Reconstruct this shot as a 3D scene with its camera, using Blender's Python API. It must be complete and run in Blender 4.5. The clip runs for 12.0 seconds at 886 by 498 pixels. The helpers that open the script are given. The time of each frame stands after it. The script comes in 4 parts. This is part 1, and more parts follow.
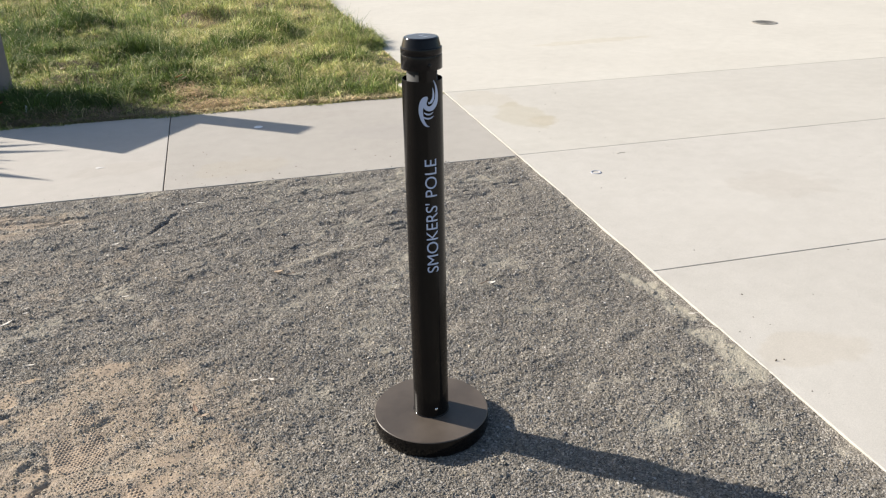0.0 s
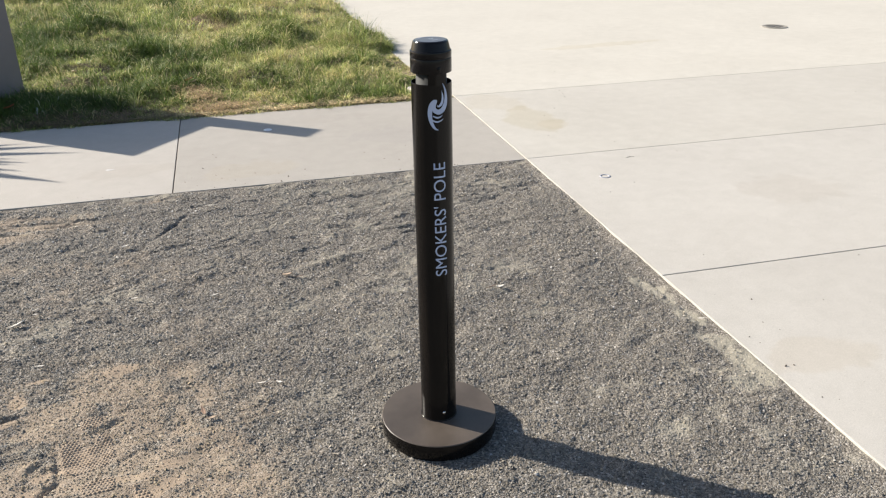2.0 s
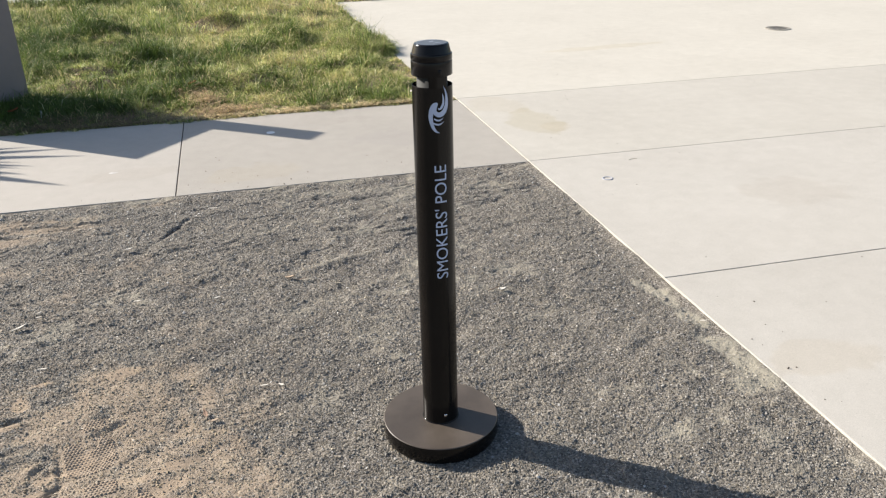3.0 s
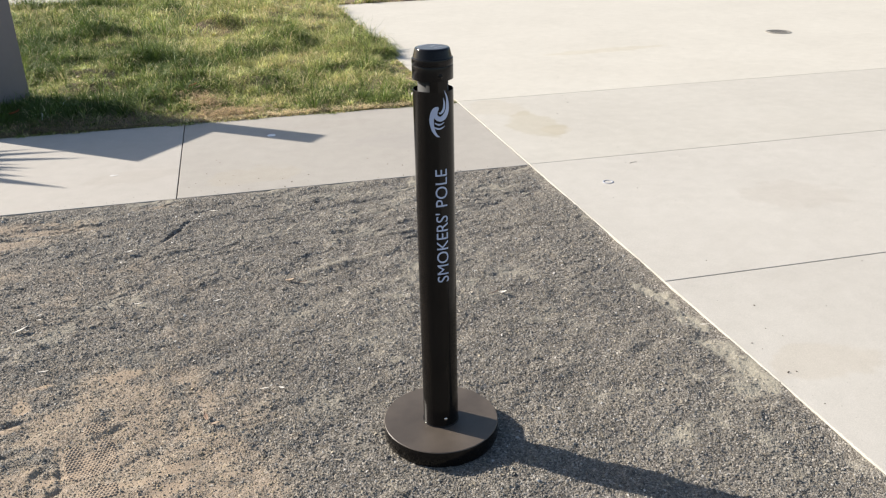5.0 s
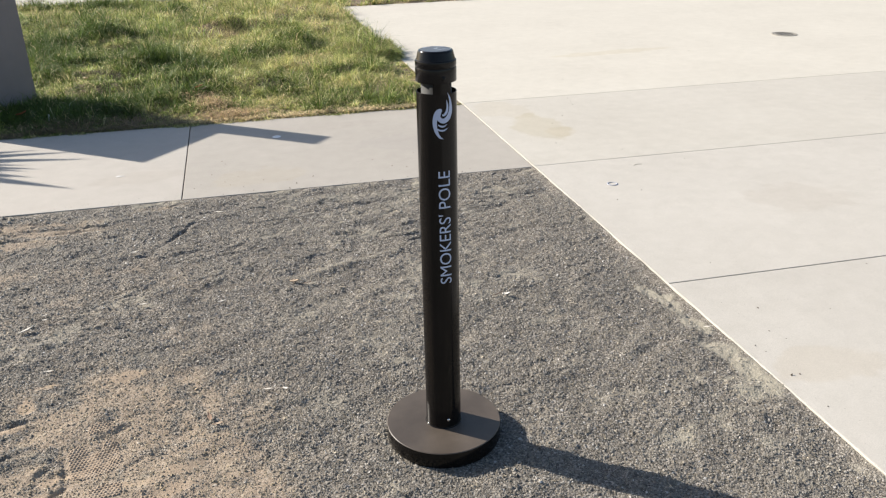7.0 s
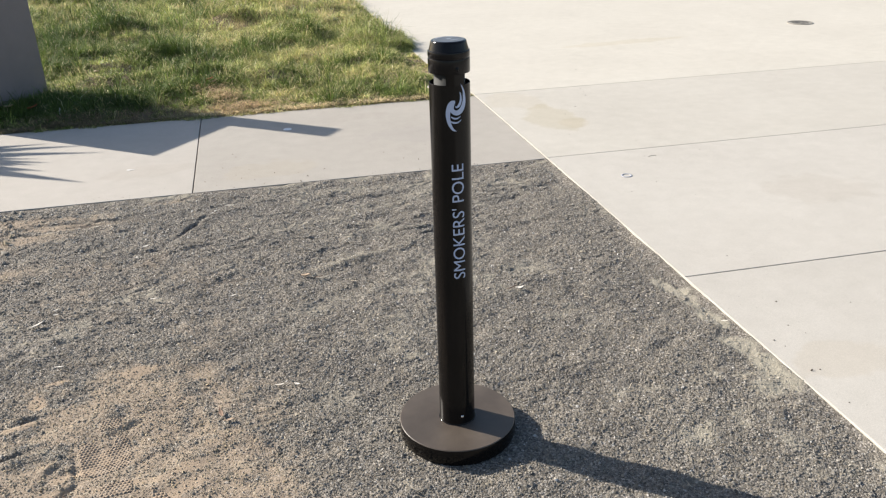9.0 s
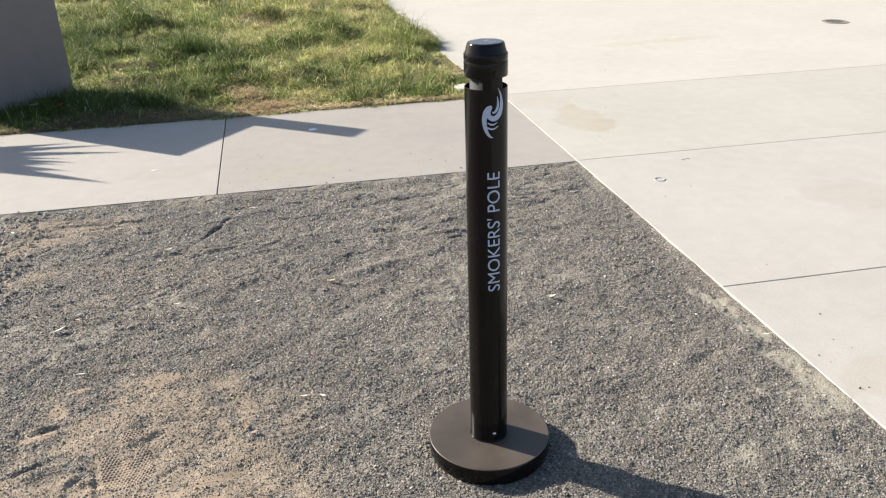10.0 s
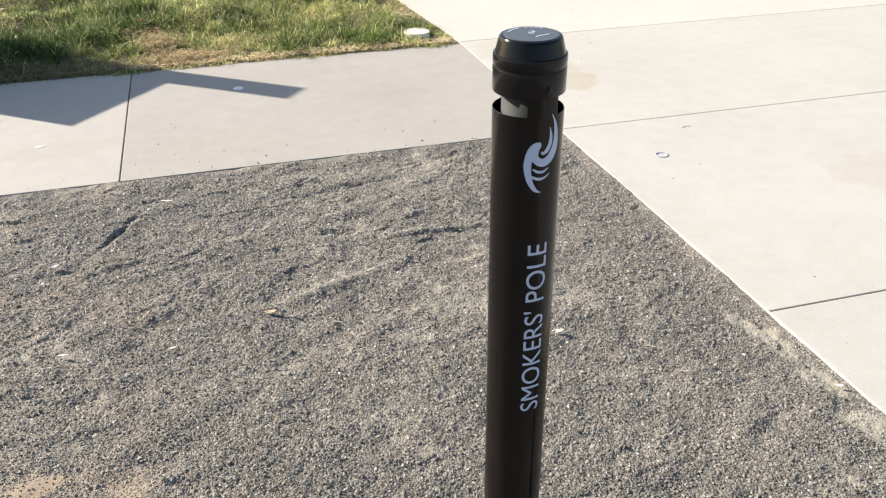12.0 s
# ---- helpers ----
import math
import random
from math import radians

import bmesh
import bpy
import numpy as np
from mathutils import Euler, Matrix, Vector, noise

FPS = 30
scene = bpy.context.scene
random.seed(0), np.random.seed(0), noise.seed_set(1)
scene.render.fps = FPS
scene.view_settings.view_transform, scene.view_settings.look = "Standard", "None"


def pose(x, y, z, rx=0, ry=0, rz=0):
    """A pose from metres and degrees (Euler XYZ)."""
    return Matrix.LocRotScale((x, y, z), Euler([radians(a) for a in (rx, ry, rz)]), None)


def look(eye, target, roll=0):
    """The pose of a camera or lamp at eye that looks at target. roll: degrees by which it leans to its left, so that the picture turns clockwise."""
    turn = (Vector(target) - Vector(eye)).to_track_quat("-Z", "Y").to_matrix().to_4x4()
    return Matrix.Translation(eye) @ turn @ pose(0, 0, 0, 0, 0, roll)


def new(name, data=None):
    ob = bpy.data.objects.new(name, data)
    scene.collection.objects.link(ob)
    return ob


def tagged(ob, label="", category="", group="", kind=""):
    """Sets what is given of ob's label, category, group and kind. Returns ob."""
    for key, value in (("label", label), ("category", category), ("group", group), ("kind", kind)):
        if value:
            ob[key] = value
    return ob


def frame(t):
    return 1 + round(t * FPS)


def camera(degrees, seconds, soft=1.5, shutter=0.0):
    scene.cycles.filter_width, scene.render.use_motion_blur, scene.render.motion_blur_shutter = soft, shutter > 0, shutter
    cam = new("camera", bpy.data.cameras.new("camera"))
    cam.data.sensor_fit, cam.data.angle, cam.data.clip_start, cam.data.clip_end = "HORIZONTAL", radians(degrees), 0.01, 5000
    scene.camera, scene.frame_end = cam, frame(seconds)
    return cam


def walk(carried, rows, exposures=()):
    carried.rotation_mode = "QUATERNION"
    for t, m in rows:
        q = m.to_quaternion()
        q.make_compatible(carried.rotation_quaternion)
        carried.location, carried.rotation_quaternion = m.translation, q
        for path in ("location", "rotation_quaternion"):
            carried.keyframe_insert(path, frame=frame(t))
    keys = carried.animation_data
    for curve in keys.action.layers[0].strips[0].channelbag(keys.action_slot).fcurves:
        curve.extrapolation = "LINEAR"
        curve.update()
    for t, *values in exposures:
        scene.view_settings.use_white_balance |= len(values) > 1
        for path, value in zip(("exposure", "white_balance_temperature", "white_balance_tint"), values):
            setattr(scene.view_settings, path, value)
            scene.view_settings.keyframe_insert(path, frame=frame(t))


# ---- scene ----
cam = camera(56.7, 12.0, soft=1.2)
PATH = [
    (0, (-0.534, -1.777, 1.368), (0.027, -0.047, 0.536), -1.1),
    (0.5, (-0.538, -1.776, 1.367), (0.017, -0.038, 0.547), -0.9),
    (1, (-0.539, -1.777, 1.365), (0.017, -0.038, 0.548), -0.9),
    (1.5, (-0.535, -1.775, 1.368), (0.011, -0.036, 0.546), -1.0),
    (2, (-0.534, -1.775, 1.367), (0.009, -0.036, 0.543), -1.1),
    (2.5, (-0.533, -1.777, 1.369), (0.004, -0.035, 0.545), -1.2),
    (3, (-0.528, -1.778, 1.368), (0.007, -0.033, 0.549), -1.3),
    (5, (-0.529, -1.779, 1.373), (0.006, -0.032, 0.559), -1.2),
    (5.5, (-0.528, -1.787, 1.375), (-0.004, -0.034, 0.566), -1.3),
    (6, (-0.531, -1.788, 1.375), (-0.008, -0.032, 0.574), -1.2),
    (6.5, (-0.529, -1.788, 1.376), (-0.006, -0.033, 0.573), -1.1),
    (7, (-0.525, -1.786, 1.375), (-0.002, -0.034, 0.565), -1.2),
    (9, (-0.52, -1.751, 1.367), (-0.026, 0.001, 0.539), -1.7),
    (9.5, (-0.509, -1.736, 1.367), (-0.03, 0.017, 0.533), -1.8),
    (9.8, (-0.507, -1.708, 1.364), (-0.042, 0.049, 0.529), -2.1),
    (10, (-0.523, -1.659, 1.361), (-0.08, 0.105, 0.53), -1.9),
    (10.3, (-0.536, -1.493, 1.339), (-0.049, 0.258, 0.503), -0.9),
    (10.5, (-0.548, -1.396, 1.342), (-0.039, 0.324, 0.457), 0.0),
    (10.7, (-0.543, -1.314, 1.336), (0.015, 0.371, 0.416), 0.7),
    (11, (-0.533, -1.243, 1.338), (0.031, 0.428, 0.396), 1.5),
    (11.2, (-0.5, -1.178, 1.327), (0.044, 0.499, 0.382), 1.7),
    (11.5, (-0.452, -1.09, 1.326), (0.093, 0.575, 0.36), 1.6),
    (11.7, (-0.425, -1.025, 1.317), (0.102, 0.642, 0.346), -0.7),
    (12, (-0.437, -0.917, 1.312), (0.133, 0.724, 0.322), -0.7),
]
walk(cam, [(t, look(eye, target, roll)) for t, eye, target, roll in PATH], [(0.0, 0.80), (9.5, 0.81), (10.0, 0.86), (10.5, 0.88), (11.0, 0.93), (12.0, 1.02)])

# ---- world, sun ----
SUN_AZ = math.atan2(0.6613, -0.7501)      # direction towards the sun, seen from above
SUN_EL = radians(29.0)
world = bpy.data.worlds.new("sky_world")
scene.world = world
world.use_nodes = True
wn = world.node_tree.nodes
sky = wn.new("ShaderNodeTexSky")
sky.sky_type = "NISHITA"
sky.sun_disc = False
sky.sun_elevation = SUN_EL
sky.sun_rotation = math.pi / 2 - SUN_AZ
sky.air_density = 1.0
sky.dust_density = 1.2
wn["Background"].inputs["Strength"].default_value = 0.085
world.node_tree.links.new(sky.outputs["Color"], wn["Background"].inputs["Color"])

sun = new("sun", bpy.data.lights.new("sun", "SUN"))
sun.data.energy = 4.75
sun.data.angle = radians(0.55)
sun.data.color = (1.0, 0.93, 0.83)
to_sun = Vector((math.cos(SUN_AZ) * math.cos(SUN_EL), math.sin(SUN_AZ) * math.cos(SUN_EL), math.sin(SUN_EL)))
sun.matrix_world = look(to_sun * 30, (0, 0, 0))

# ---- the plan: one corner where gravel, walk and plaza meet ----
C0 = Vector((1.132, 2.052))
UX = Vector((0.9977, -0.0680))            # along the joints, to the plaza's far side
VX = Vector((0.0530, 0.9986))             # along the plaza's edge, away from the bed
WALK_Q = 1.415                            # depth of the walk
BAY_Q = 1.462                             # depth of the plaza's near bays
BAY_END = 1.440                           # far joint of the bay beside the walk


def plan(p, q, z=0.0):
    w = C0 + UX * p + VX * q
    return Vector((w.x, w.y, z))


# ---- numeric noise ----
def value_noise(x, y, cell, seed):
    rng = np.random.RandomState(seed)
    table = rng.rand(256, 256)
    fx, fy = x / cell + 37.3, y / cell + 91.7
    ix, iy = np.floor(fx).astype(int), np.floor(fy).astype(int)
    tx, ty = fx - ix, fy - iy
    tx, ty = tx * tx * (3 - 2 * tx), ty * ty * (3 - 2 * ty)
    a, b = table[ix % 256, iy % 256], table[(ix + 1) % 256, iy % 256]
    c, d = table[ix % 256, (iy + 1) % 256], table[(ix + 1) % 256, (iy + 1) % 256]
    return (a * (1 - tx) + b * tx) * (1 - ty) + (c * (1 - tx) + d * tx) * ty - 0.5


def blob(x, y, cx, cy, rx, ry, turn=0.0):
    c, s = math.cos(turn), math.sin(turn)
    dx, dy = x - cx, y - cy
    return np.exp(-(((dx * c + dy * s) / rx) ** 2 + ((-dx * s + dy * c) / ry) ** 2))


# tan soil showing through the gravel: centre, radii, turn, weight
SOIL_WIDE = [(-0.8, 0.85, 0.6, 0.7, 0.0, 0.2), (-1.02, 0.28, 0.36, 0.26, 0.1, 0.72), (-0.78, 0.04, 0.36, 0.22, -0.1, 0.7),
    (-0.95, -0.12, 0.45, 0.16, 0.0, 0.75), (-0.65, 0.33, 0.2, 0.2, 0.1, 0.3), (-0.82, 0.5, 0.25, 0.1, 0.2, 0.45),
    (-0.9, 0.56, 0.12, 0.035, 0.2, 0.6), (-0.74, 0.088, 0.12, 0.03, 0.1, 0.8), (-0.7, 0.38, 0.1, 0.03, 0.3, 0.45),
    (-0.4, -0.35, 0.22, 0.16, 0.2, 0.4)]
SOIL_SPOTS = [(-0.828, 0.585, 0.085, 0.040, 0.25, 1.0), (-1.070, 0.590, 0.075, 0.020, -0.2, 0.8), (-1.118, 0.492, 0.040, 0.050, 0.5, 0.9), (-1.155, 0.390, 0.070, 0.022, 0.1, 1.0),
    (-1.020, 0.125, 0.060, 0.026, 0.2, 0.9), (-0.880, 0.348, 0.050, 0.022, 0.3, 0.7), (-0.740, 0.000, 0.095, 0.050, 0.1, 0.9),
    (-0.700, 0.085, 0.100, 0.030, 0.2, 0.8), (-0.655, 0.170, 0.040, 0.030, 0.1, 0.7), (-0.866, 0.052, 0.070, 0.030, 0.1, 0.8), (-0.925, 0.190, 0.050, 0.090, 0.1, 0.6), (-1.045, 0.060, 0.07, 0.03, 0.3, 0.8)]
SOIL_BY_WALK = [(-1.32, 2.05, 0.26, 0.05, -0.07, 1.0), (-1.22, 1.95, 0.26, 0.045, -0.1, 0.95), (-1.15, 2.02, 0.12, 0.05, -0.1, 0.6), (-1.30, 1.84, 0.20, 0.05, -0.1, 0.75), (-1.36, 1.45, 0.16, 0.10, 0.3, 0.5),
    (-1.5, 1.75, 0.14, 0.10, 0, 0.6), (-0.78, 2.1, 0.15, 0.03, -0.07, 0.5), (-0.95, 1.42, 0.18, 0.06, 0.1, 0.35), (-1.1, 1.15, 0.25, 0.08, 0.2, 0.3)]
# pale dust lying in the gravel
DUST_BY_PLAZA = [(0.955, 0.610, 0.030, 0.035, 0.5, 0.9), (0.985, 0.520, 0.040, 0.060, 0.4, 1.1), (0.972, 0.430, 0.026, 0.045, 0.2, 0.8), (0.978, 0.335, 0.026, 0.040, 0.1, 0.9), (0.990, 0.270, 0.024, 0.040, 0.1, 1.0),
    (0.962, 0.145, 0.038, 0.055, 0.2, 0.95), (0.975, 0.035, 0.026, 0.050, 0.1, 0.9), (0.985, -0.070, 0.028, 0.040, 0.1, 0.85), (0.905, -0.100, 0.040, 0.045, 0.0, 0.3), (0.820, -0.353, 0.060, 0.060, 0.4, 0.35)]
DUST_NEAR = [(0.503, 0.5, 0.06, 0.025, 0.1, 0.8), (0.587, -0.229, 0.06, 0.04, 0, 0.7), (0.48, 0.009, 0.05, 0.025, 0, 0.5),
    (0.6, 0.0, 0.08, 0.02, -0.3, 0.45), (0.541, 0.864, 0.1, 0.06, 0.3, 0.5), (0.563, 0.55, 0.05, 0.03, 0, 0.5), (-0.05, 0.55, 0.14, 0.06, 0, 0.4),
    (-0.2, 0.85, 0.2, 0.07, 0.3, 0.4), (0.2, -0.5, 0.22, 0.08, 0.2, 0.35), (0.3, 0.3, 0.15, 0.08, 0.2, 0.25), (-0.25, 0.25, 0.15, 0.1, 0.2, 0.3)]
DUST_BACK = [(0.10, 1.97, 0.30, 0.05, -0.1, 0.55), (0.52, 1.90, 0.22, 0.05, 0, 0.35), (0.0, 1.2, 0.3, 0.025, 0.28, 0.45), (0.24, 1.44, 0.14, 0.015, -0.05, 0.7), (-0.3, 1.6, 0.16, 0.05, 0.2, 0.5),
    (0.42, 1.8, 0.2, 0.05, 0, 0.45), (0.8, 1.8, 0.14, 0.06, 0, 0.45), (0.25, 0.95, 0.14, 0.06, 0.3, 0.4), (-0.6, 1.25, 0.3, 0.05, 0.2, 0.18),
    (-0.95, 1.1, 0.25, 0.05, 0.2, 0.18)]


def crisp(v, lo, hi):
    k = np.clip((v - lo) / (hi - lo), 0, 1)
    return k * k * (3 - 2 * k)


def patches(x, y, rows):
    return sum(k * blob(x, y, cx, cy, rx, ry, a) for cx, cy, rx, ry, a, k in rows)


def soil_at(x, y):
    n = value_noise(x, y, 0.11, 5) * 0.9 + value_noise(x, y, 0.035, 6) * 1.0 + value_noise(x, y, 0.4, 7) * 0.5
    wide = np.clip(patches(x, y, SOIL_WIDE + SOIL_BY_WALK) * (0.66 + n * 0.75) + n * 0.10 - 0.07, 0, 0.56)
    return np.maximum(wide, 0.84 * crisp(patches(x, y, SOIL_SPOTS) + n * 0.45, 0.30, 0.72))


def dust_at(x, y):
    n = value_noise(x, y, 0.13, 8) * 0.9 + value_noise(x, y, 0.03, 9) * 0.8 + value_noise(x, y, 0.4, 10) * 0.6
    wide = np.clip(0.9 * patches(x, y, DUST_NEAR + DUST_BACK) * (1.05 + n) + n * 0.13 - 0.05, 0, 0.72)
    return np.maximum(wide, 0.82 * crisp(patches(x, y, DUST_BY_PLAZA) + n * 0.65, 0.12, 0.62))


# lugged shoe soles pressed into the soft soil: centre, radii, turn, lug spacing
TREADS = [(-0.915, 0.190, 0.076, 0.088, 0.16, 0.0098), (-0.752, -0.008, 0.048, 0.050, 0.16, 0.0115), (-0.912, 0.318, 0.034, 0.030, 0.16, 0.0096),
          (-0.880, 0.040, 0.046, 0.036, 0.10, 0.0100)]


def tread_at(x, y):
    out = np.zeros(np.shape(x))
    for cx, cy, rx, ry, a, pitch in TREADS:
        c, si = math.cos(a), math.sin(a)
        dx, dy = x - cx, y - cy
        out = np.maximum(out, np.clip(1.8 - 1.8 * (((dx * c + dy * si) / rx) ** 4 + ((-dx * si + dy * c) / ry) ** 4), 0, 1))
    return out * crisp(value_noise(x, y, 0.045, 17), -0.46, -0.20)


# hollows and ridges left by feet: centre, radii, turn, depth in metres
DENTS_NEAR = [(-0.862, 0.318, 0.026, 0.01, 0.55, 0.006), (-0.848, 0.303, 0.03, 0.006, 0.55, -0.0025), (-1.052, 0.178, 0.026, 0.01, 0.75, 0.006),
    (-1.042, 0.162, 0.028, 0.006, 0.75, -0.0035), (-1.149, 0.43, 0.036, 0.008, 0.15, 0.009), (-1.142, 0.412, 0.04, 0.007, 0.15, -0.01),
    (-1.0, 0.155, 0.007, 0.06, 0.12, 0.003), (-0.988, 0.15, 0.007, 0.065, 0.12, -0.005), (-1.002, 0.065, 0.035, 0.009, 0.8, -0.012),
    (-0.915, 0.215, 0.06, 0.08, 0.2, -0.006), (-0.805, 0.148, 0.035, 0.007, 0.7, -0.005), (-1.168, 0.25, 0.05, 0.009, 0.3, -0.012),
    (-0.77, -0.005, 0.055, 0.03, 0.2, -0.006), (0.75, 0.2, 0.12, 0.03, 0.5, -0.007), (0.15, 0.45, 0.16, 0.03, 0.5, -0.007)]
DENTS_MID = [(0.28, 1.395, 0.17, 0.012, -0.05, 0.012), (0.03, 1.195, 0.3, 0.03, 0.28, 0.008), (0.05, 1.15, 0.28, 0.02, 0.28, -0.002),
    (-1.22, 0.8, 0.09, 0.016, 0.95, -0.007), (-1.05, 1.0, 0.14, 0.014, 0.3, -0.005), (0.62, 1.25, 0.1, 0.02, 0.3, -0.006),
    (-0.62, 1.05, 0.12, 0.018, 0.4, -0.005), (-0.95, 1.35, 0.16, 0.012, 0.0, -0.005), (-0.25, 0.85, 0.1, 0.022, 0.6, -0.005),
    (-0.55, 0.6, 0.14, 0.03, 0.6, -0.005)]
DENTS_BACK = [(-0.680, 1.735, 0.012, 0.115, -0.55, -0.015), (-0.645, 1.720, 0.02, 0.110, -0.55, 0.006), (0.03, 1.5, 0.1, 0.02, -0.2, -0.010),
    (0.02, 1.535, 0.09, 0.022, -0.2, 0.006), (0.42, 1.75, 0.12, 0.02, 0.3, -0.006), (0.8, 1.62, 0.1, 0.018, 0.5, -0.008), (-0.7, 1.5, 0.22, 0.012, 0.25, 0.006),
    (0.25, 1.85, 0.14, 0.015, 0.1, -0.006), (0.62, 1.98, 0.1, 0.012, 0.1, -0.006), (-1.20, 1.985, 0.16, 0.010, -0.15, -0.008), (-1.10, 1.925, 0.09, 0.010, -0.1, -0.009), (-1.33, 1.88, 0.12, 0.009, -0.2, -0.007), (-0.80, 1.93, 0.10, 0.009, 0.2, -0.006)]
DENTS = DENTS_NEAR + DENTS_MID + DENTS_BACK


def gravel_height(x, y):
    h = value_noise(x, y, 0.42, 11) * 0.012 + value_noise(x, y, 0.16, 12) * 0.011 + value_noise(x, y, 0.075, 18) * 0.008
    # long streaks, as if dragged by feet and rakes
    c, s = math.cos(0.08), math.sin(0.08)
    xr, yr = x * c + y * s, -x * s + y * c
    back = np.clip((y - 0.5) / 0.8, 0, 1)
    h = h + value_noise(xr * 0.38, yr, 0.05, 13) * 0.008 * (0.45 + 0.55 * back)
    # low broken steps that fall towards the near side
    for pitch, turn, amp, seed in ((0.085, 0.10, 0.0048, 41), (0.060, -0.12, 0.0036, 44), (0.130, 0.30, 0.0044, 47)):
        c, s = math.cos(turn), math.sin(turn)
        u, v = x * c + y * s, -x * s + y * c
        f = v / pitch + value_noise(u, v, 0.16, seed) * 1.9 + value_noise(u, v, 0.045, seed + 1) * 0.7
        f = f - np.floor(f)
        saw = np.where(f < 0.14, f / 0.14, (1 - f) / 0.86)
        h = h + amp * (saw - 0.5) * crisp(value_noise(u * 0.55, v, 0.085, seed + 2), 0.08, 0.34) * (0.45 + 0.65 * back)
    soft = 1 - 0.75 * np.clip(soil_at(x, y) * 1.3, 0, 1)
    h = h + value_noise(x, y, 0.036, 14) * 0.0050 * (0.4 + 0.6 * soft) + (value_noise(x, y, 0.015, 15) * 0.0030 + value_noise(x, y, 0.0065, 16) * 0.0017) * soft
    for cx, cy, rx, ry, a, k in DENTS:
        h = h + k * blob(x, y, cx, cy, rx, ry, a)
    # level where the receptacle stands, and along the paving
    near = np.exp(-(np.hypot(x, y) / 0.20) ** 4)
    h = h * (1 - near) - 0.002 * near
    return h


# ---- materials ----
def mat(name):
    m = bpy.data.materials.new(name)
    m.use_nodes = True
    return m, m.node_tree.nodes, m.node_tree.links, m.node_tree.nodes["Principled BSDF"]


def tex_noise(n, l, vec, scale, detail=4.0, rough=0.55):
    t = n.new("ShaderNodeTexNoise")
    t.inputs["Scale"].default_value, t.inputs["Detail"].default_value, t.inputs["Roughness"].default_value = scale, detail, rough
    l.new(vec, t.inputs["Vector"])
    return t


def ramp(n, l, fac, stops):
    r = n.new("ShaderNodeValToRGB")
    els = r.color_ramp.elements
    while len(els) < len(stops):
        els.new(0.5)
    for e, (pos, col) in zip(els, stops):
        e.position, e.color = pos, (*col, 1)
    l.new(fac, r.inputs["Fac"])
    return r.outputs["Color"]


def mixc(n, l, fac, a, b, mode="MIX"):
    m = n.new("ShaderNodeMix")
    m.data_type, m.blend_type = "RGBA", mode
    for sock, v in ((m.inputs[0], fac), (m.inputs[6], a), (m.inputs[7], b)):
        if isinstance(v, (int, float)):
            sock.default_value = v
        elif isinstance(v, tuple):
            sock.default_value = (*v, 1)
        else:
            l.new(v, sock)
    return m.outputs[2]


def bumped(n, l, bsdf, height, strength, distance):
    b = n.new("ShaderNodeBump")
    b.inputs["Strength"].default_value, b.inputs["Distance"].default_value = strength, distance
    l.new(height, b.inputs["Height"])
    l.new(b.outputs["Normal"], bsdf.inputs["Normal"])


def place(n):
    return n.new("ShaderNodeNewGeometry").outputs["Position"]


def grey(v):
    return (v, v, v)


def concrete(name, base, stains=(), speck=0.86):
    m, n, l, b = mat(name)
    pos = place(n)
    cloud = tex_noise(n, l, pos, 1.3, 5, 0.6)
    mid = tex_noise(n, l, pos, 11, 5, 0.6)
    fine = tex_noise(n, l, pos, 420, 2, 0.6)
    col = mixc(n, l, 1.0, base, ramp(n, l, cloud.outputs["Fac"], [(0.25, (0.94, 0.935, 0.93)), (0.75, (1.04, 1.04, 1.04))]), "MULTIPLY")
    col = mixc(n, l, 1.0, col, ramp(n, l, mid.outputs["Fac"], [(0.2, (0.93, 0.93, 0.92)), (0.8, (1.05, 1.05, 1.05))]), "MULTIPLY")
    col = mixc(n, l, 1.0, col, ramp(n, l, fine.outputs["Fac"], [(0.2, grey(speck)), (0.8, grey(1.96 - speck))]), "MULTIPLY")
    # dark pinholes and grit
    vor = n.new("ShaderNodeTexVoronoi")
    vor.inputs["Scale"].default_value = 34
    l.new(pos, vor.inputs["Vector"])
    col = mixc(n, l, ramp(n, l, vor.outputs["Distance"], [(0.035, grey(0.55)), (0.07, grey(0.0))]), col, (0.20, 0.18, 0.16))
    info = n.new("ShaderNodeObjectInfo")
    col = mixc(n, l, 1.0, col, ramp(n, l, info.outputs["Random"], [(0.0, grey(0.96)), (1.0, grey(1.03))]), "MULTIPLY")
    slow = tex_noise(n, l, pos, 5.5, 3, 0.5)
    for cx, cy, rx, ry, tint in stains:
        mp = n.new("ShaderNodeMapping")
        mp.inputs["Location"].default_value = (-cx / rx, -cy / ry, 0)
        mp.inputs["Scale"].default_value = (1 / rx, 1 / ry, 1)
        l.new(pos, mp.inputs["Vector"])
        ln = n.new("ShaderNodeVectorMath")
        ln.operation = "LENGTH"
        l.new(mp.outputs["Vector"], ln.inputs[0])
        ad = n.new("ShaderNodeMath")
        ad.operation = "MULTIPLY_ADD"
        l.new(slow.outputs["Fac"], ad.inputs[0])
        ad.inputs[1].default_value = 0.9
        l.new(ln.outputs["Value"], ad.inputs[2])
        col = mixc(n, l, ramp(n, l, ad.outputs["Value"], [(0.90, grey(1.0)), (1.02, grey(0.0))]), col, mixc(n, l, 1.0, col, tint, "MULTIPLY"))
    l.new(col, b.inputs["Base Color"])
    b.inputs["Roughness"].default_value = 0.82
    b.inputs["Specular IOR Level"].default_value = 0.3
    bumped(n, l, b, fine.outputs["Fac"], 0.25, 0.002)
    return m


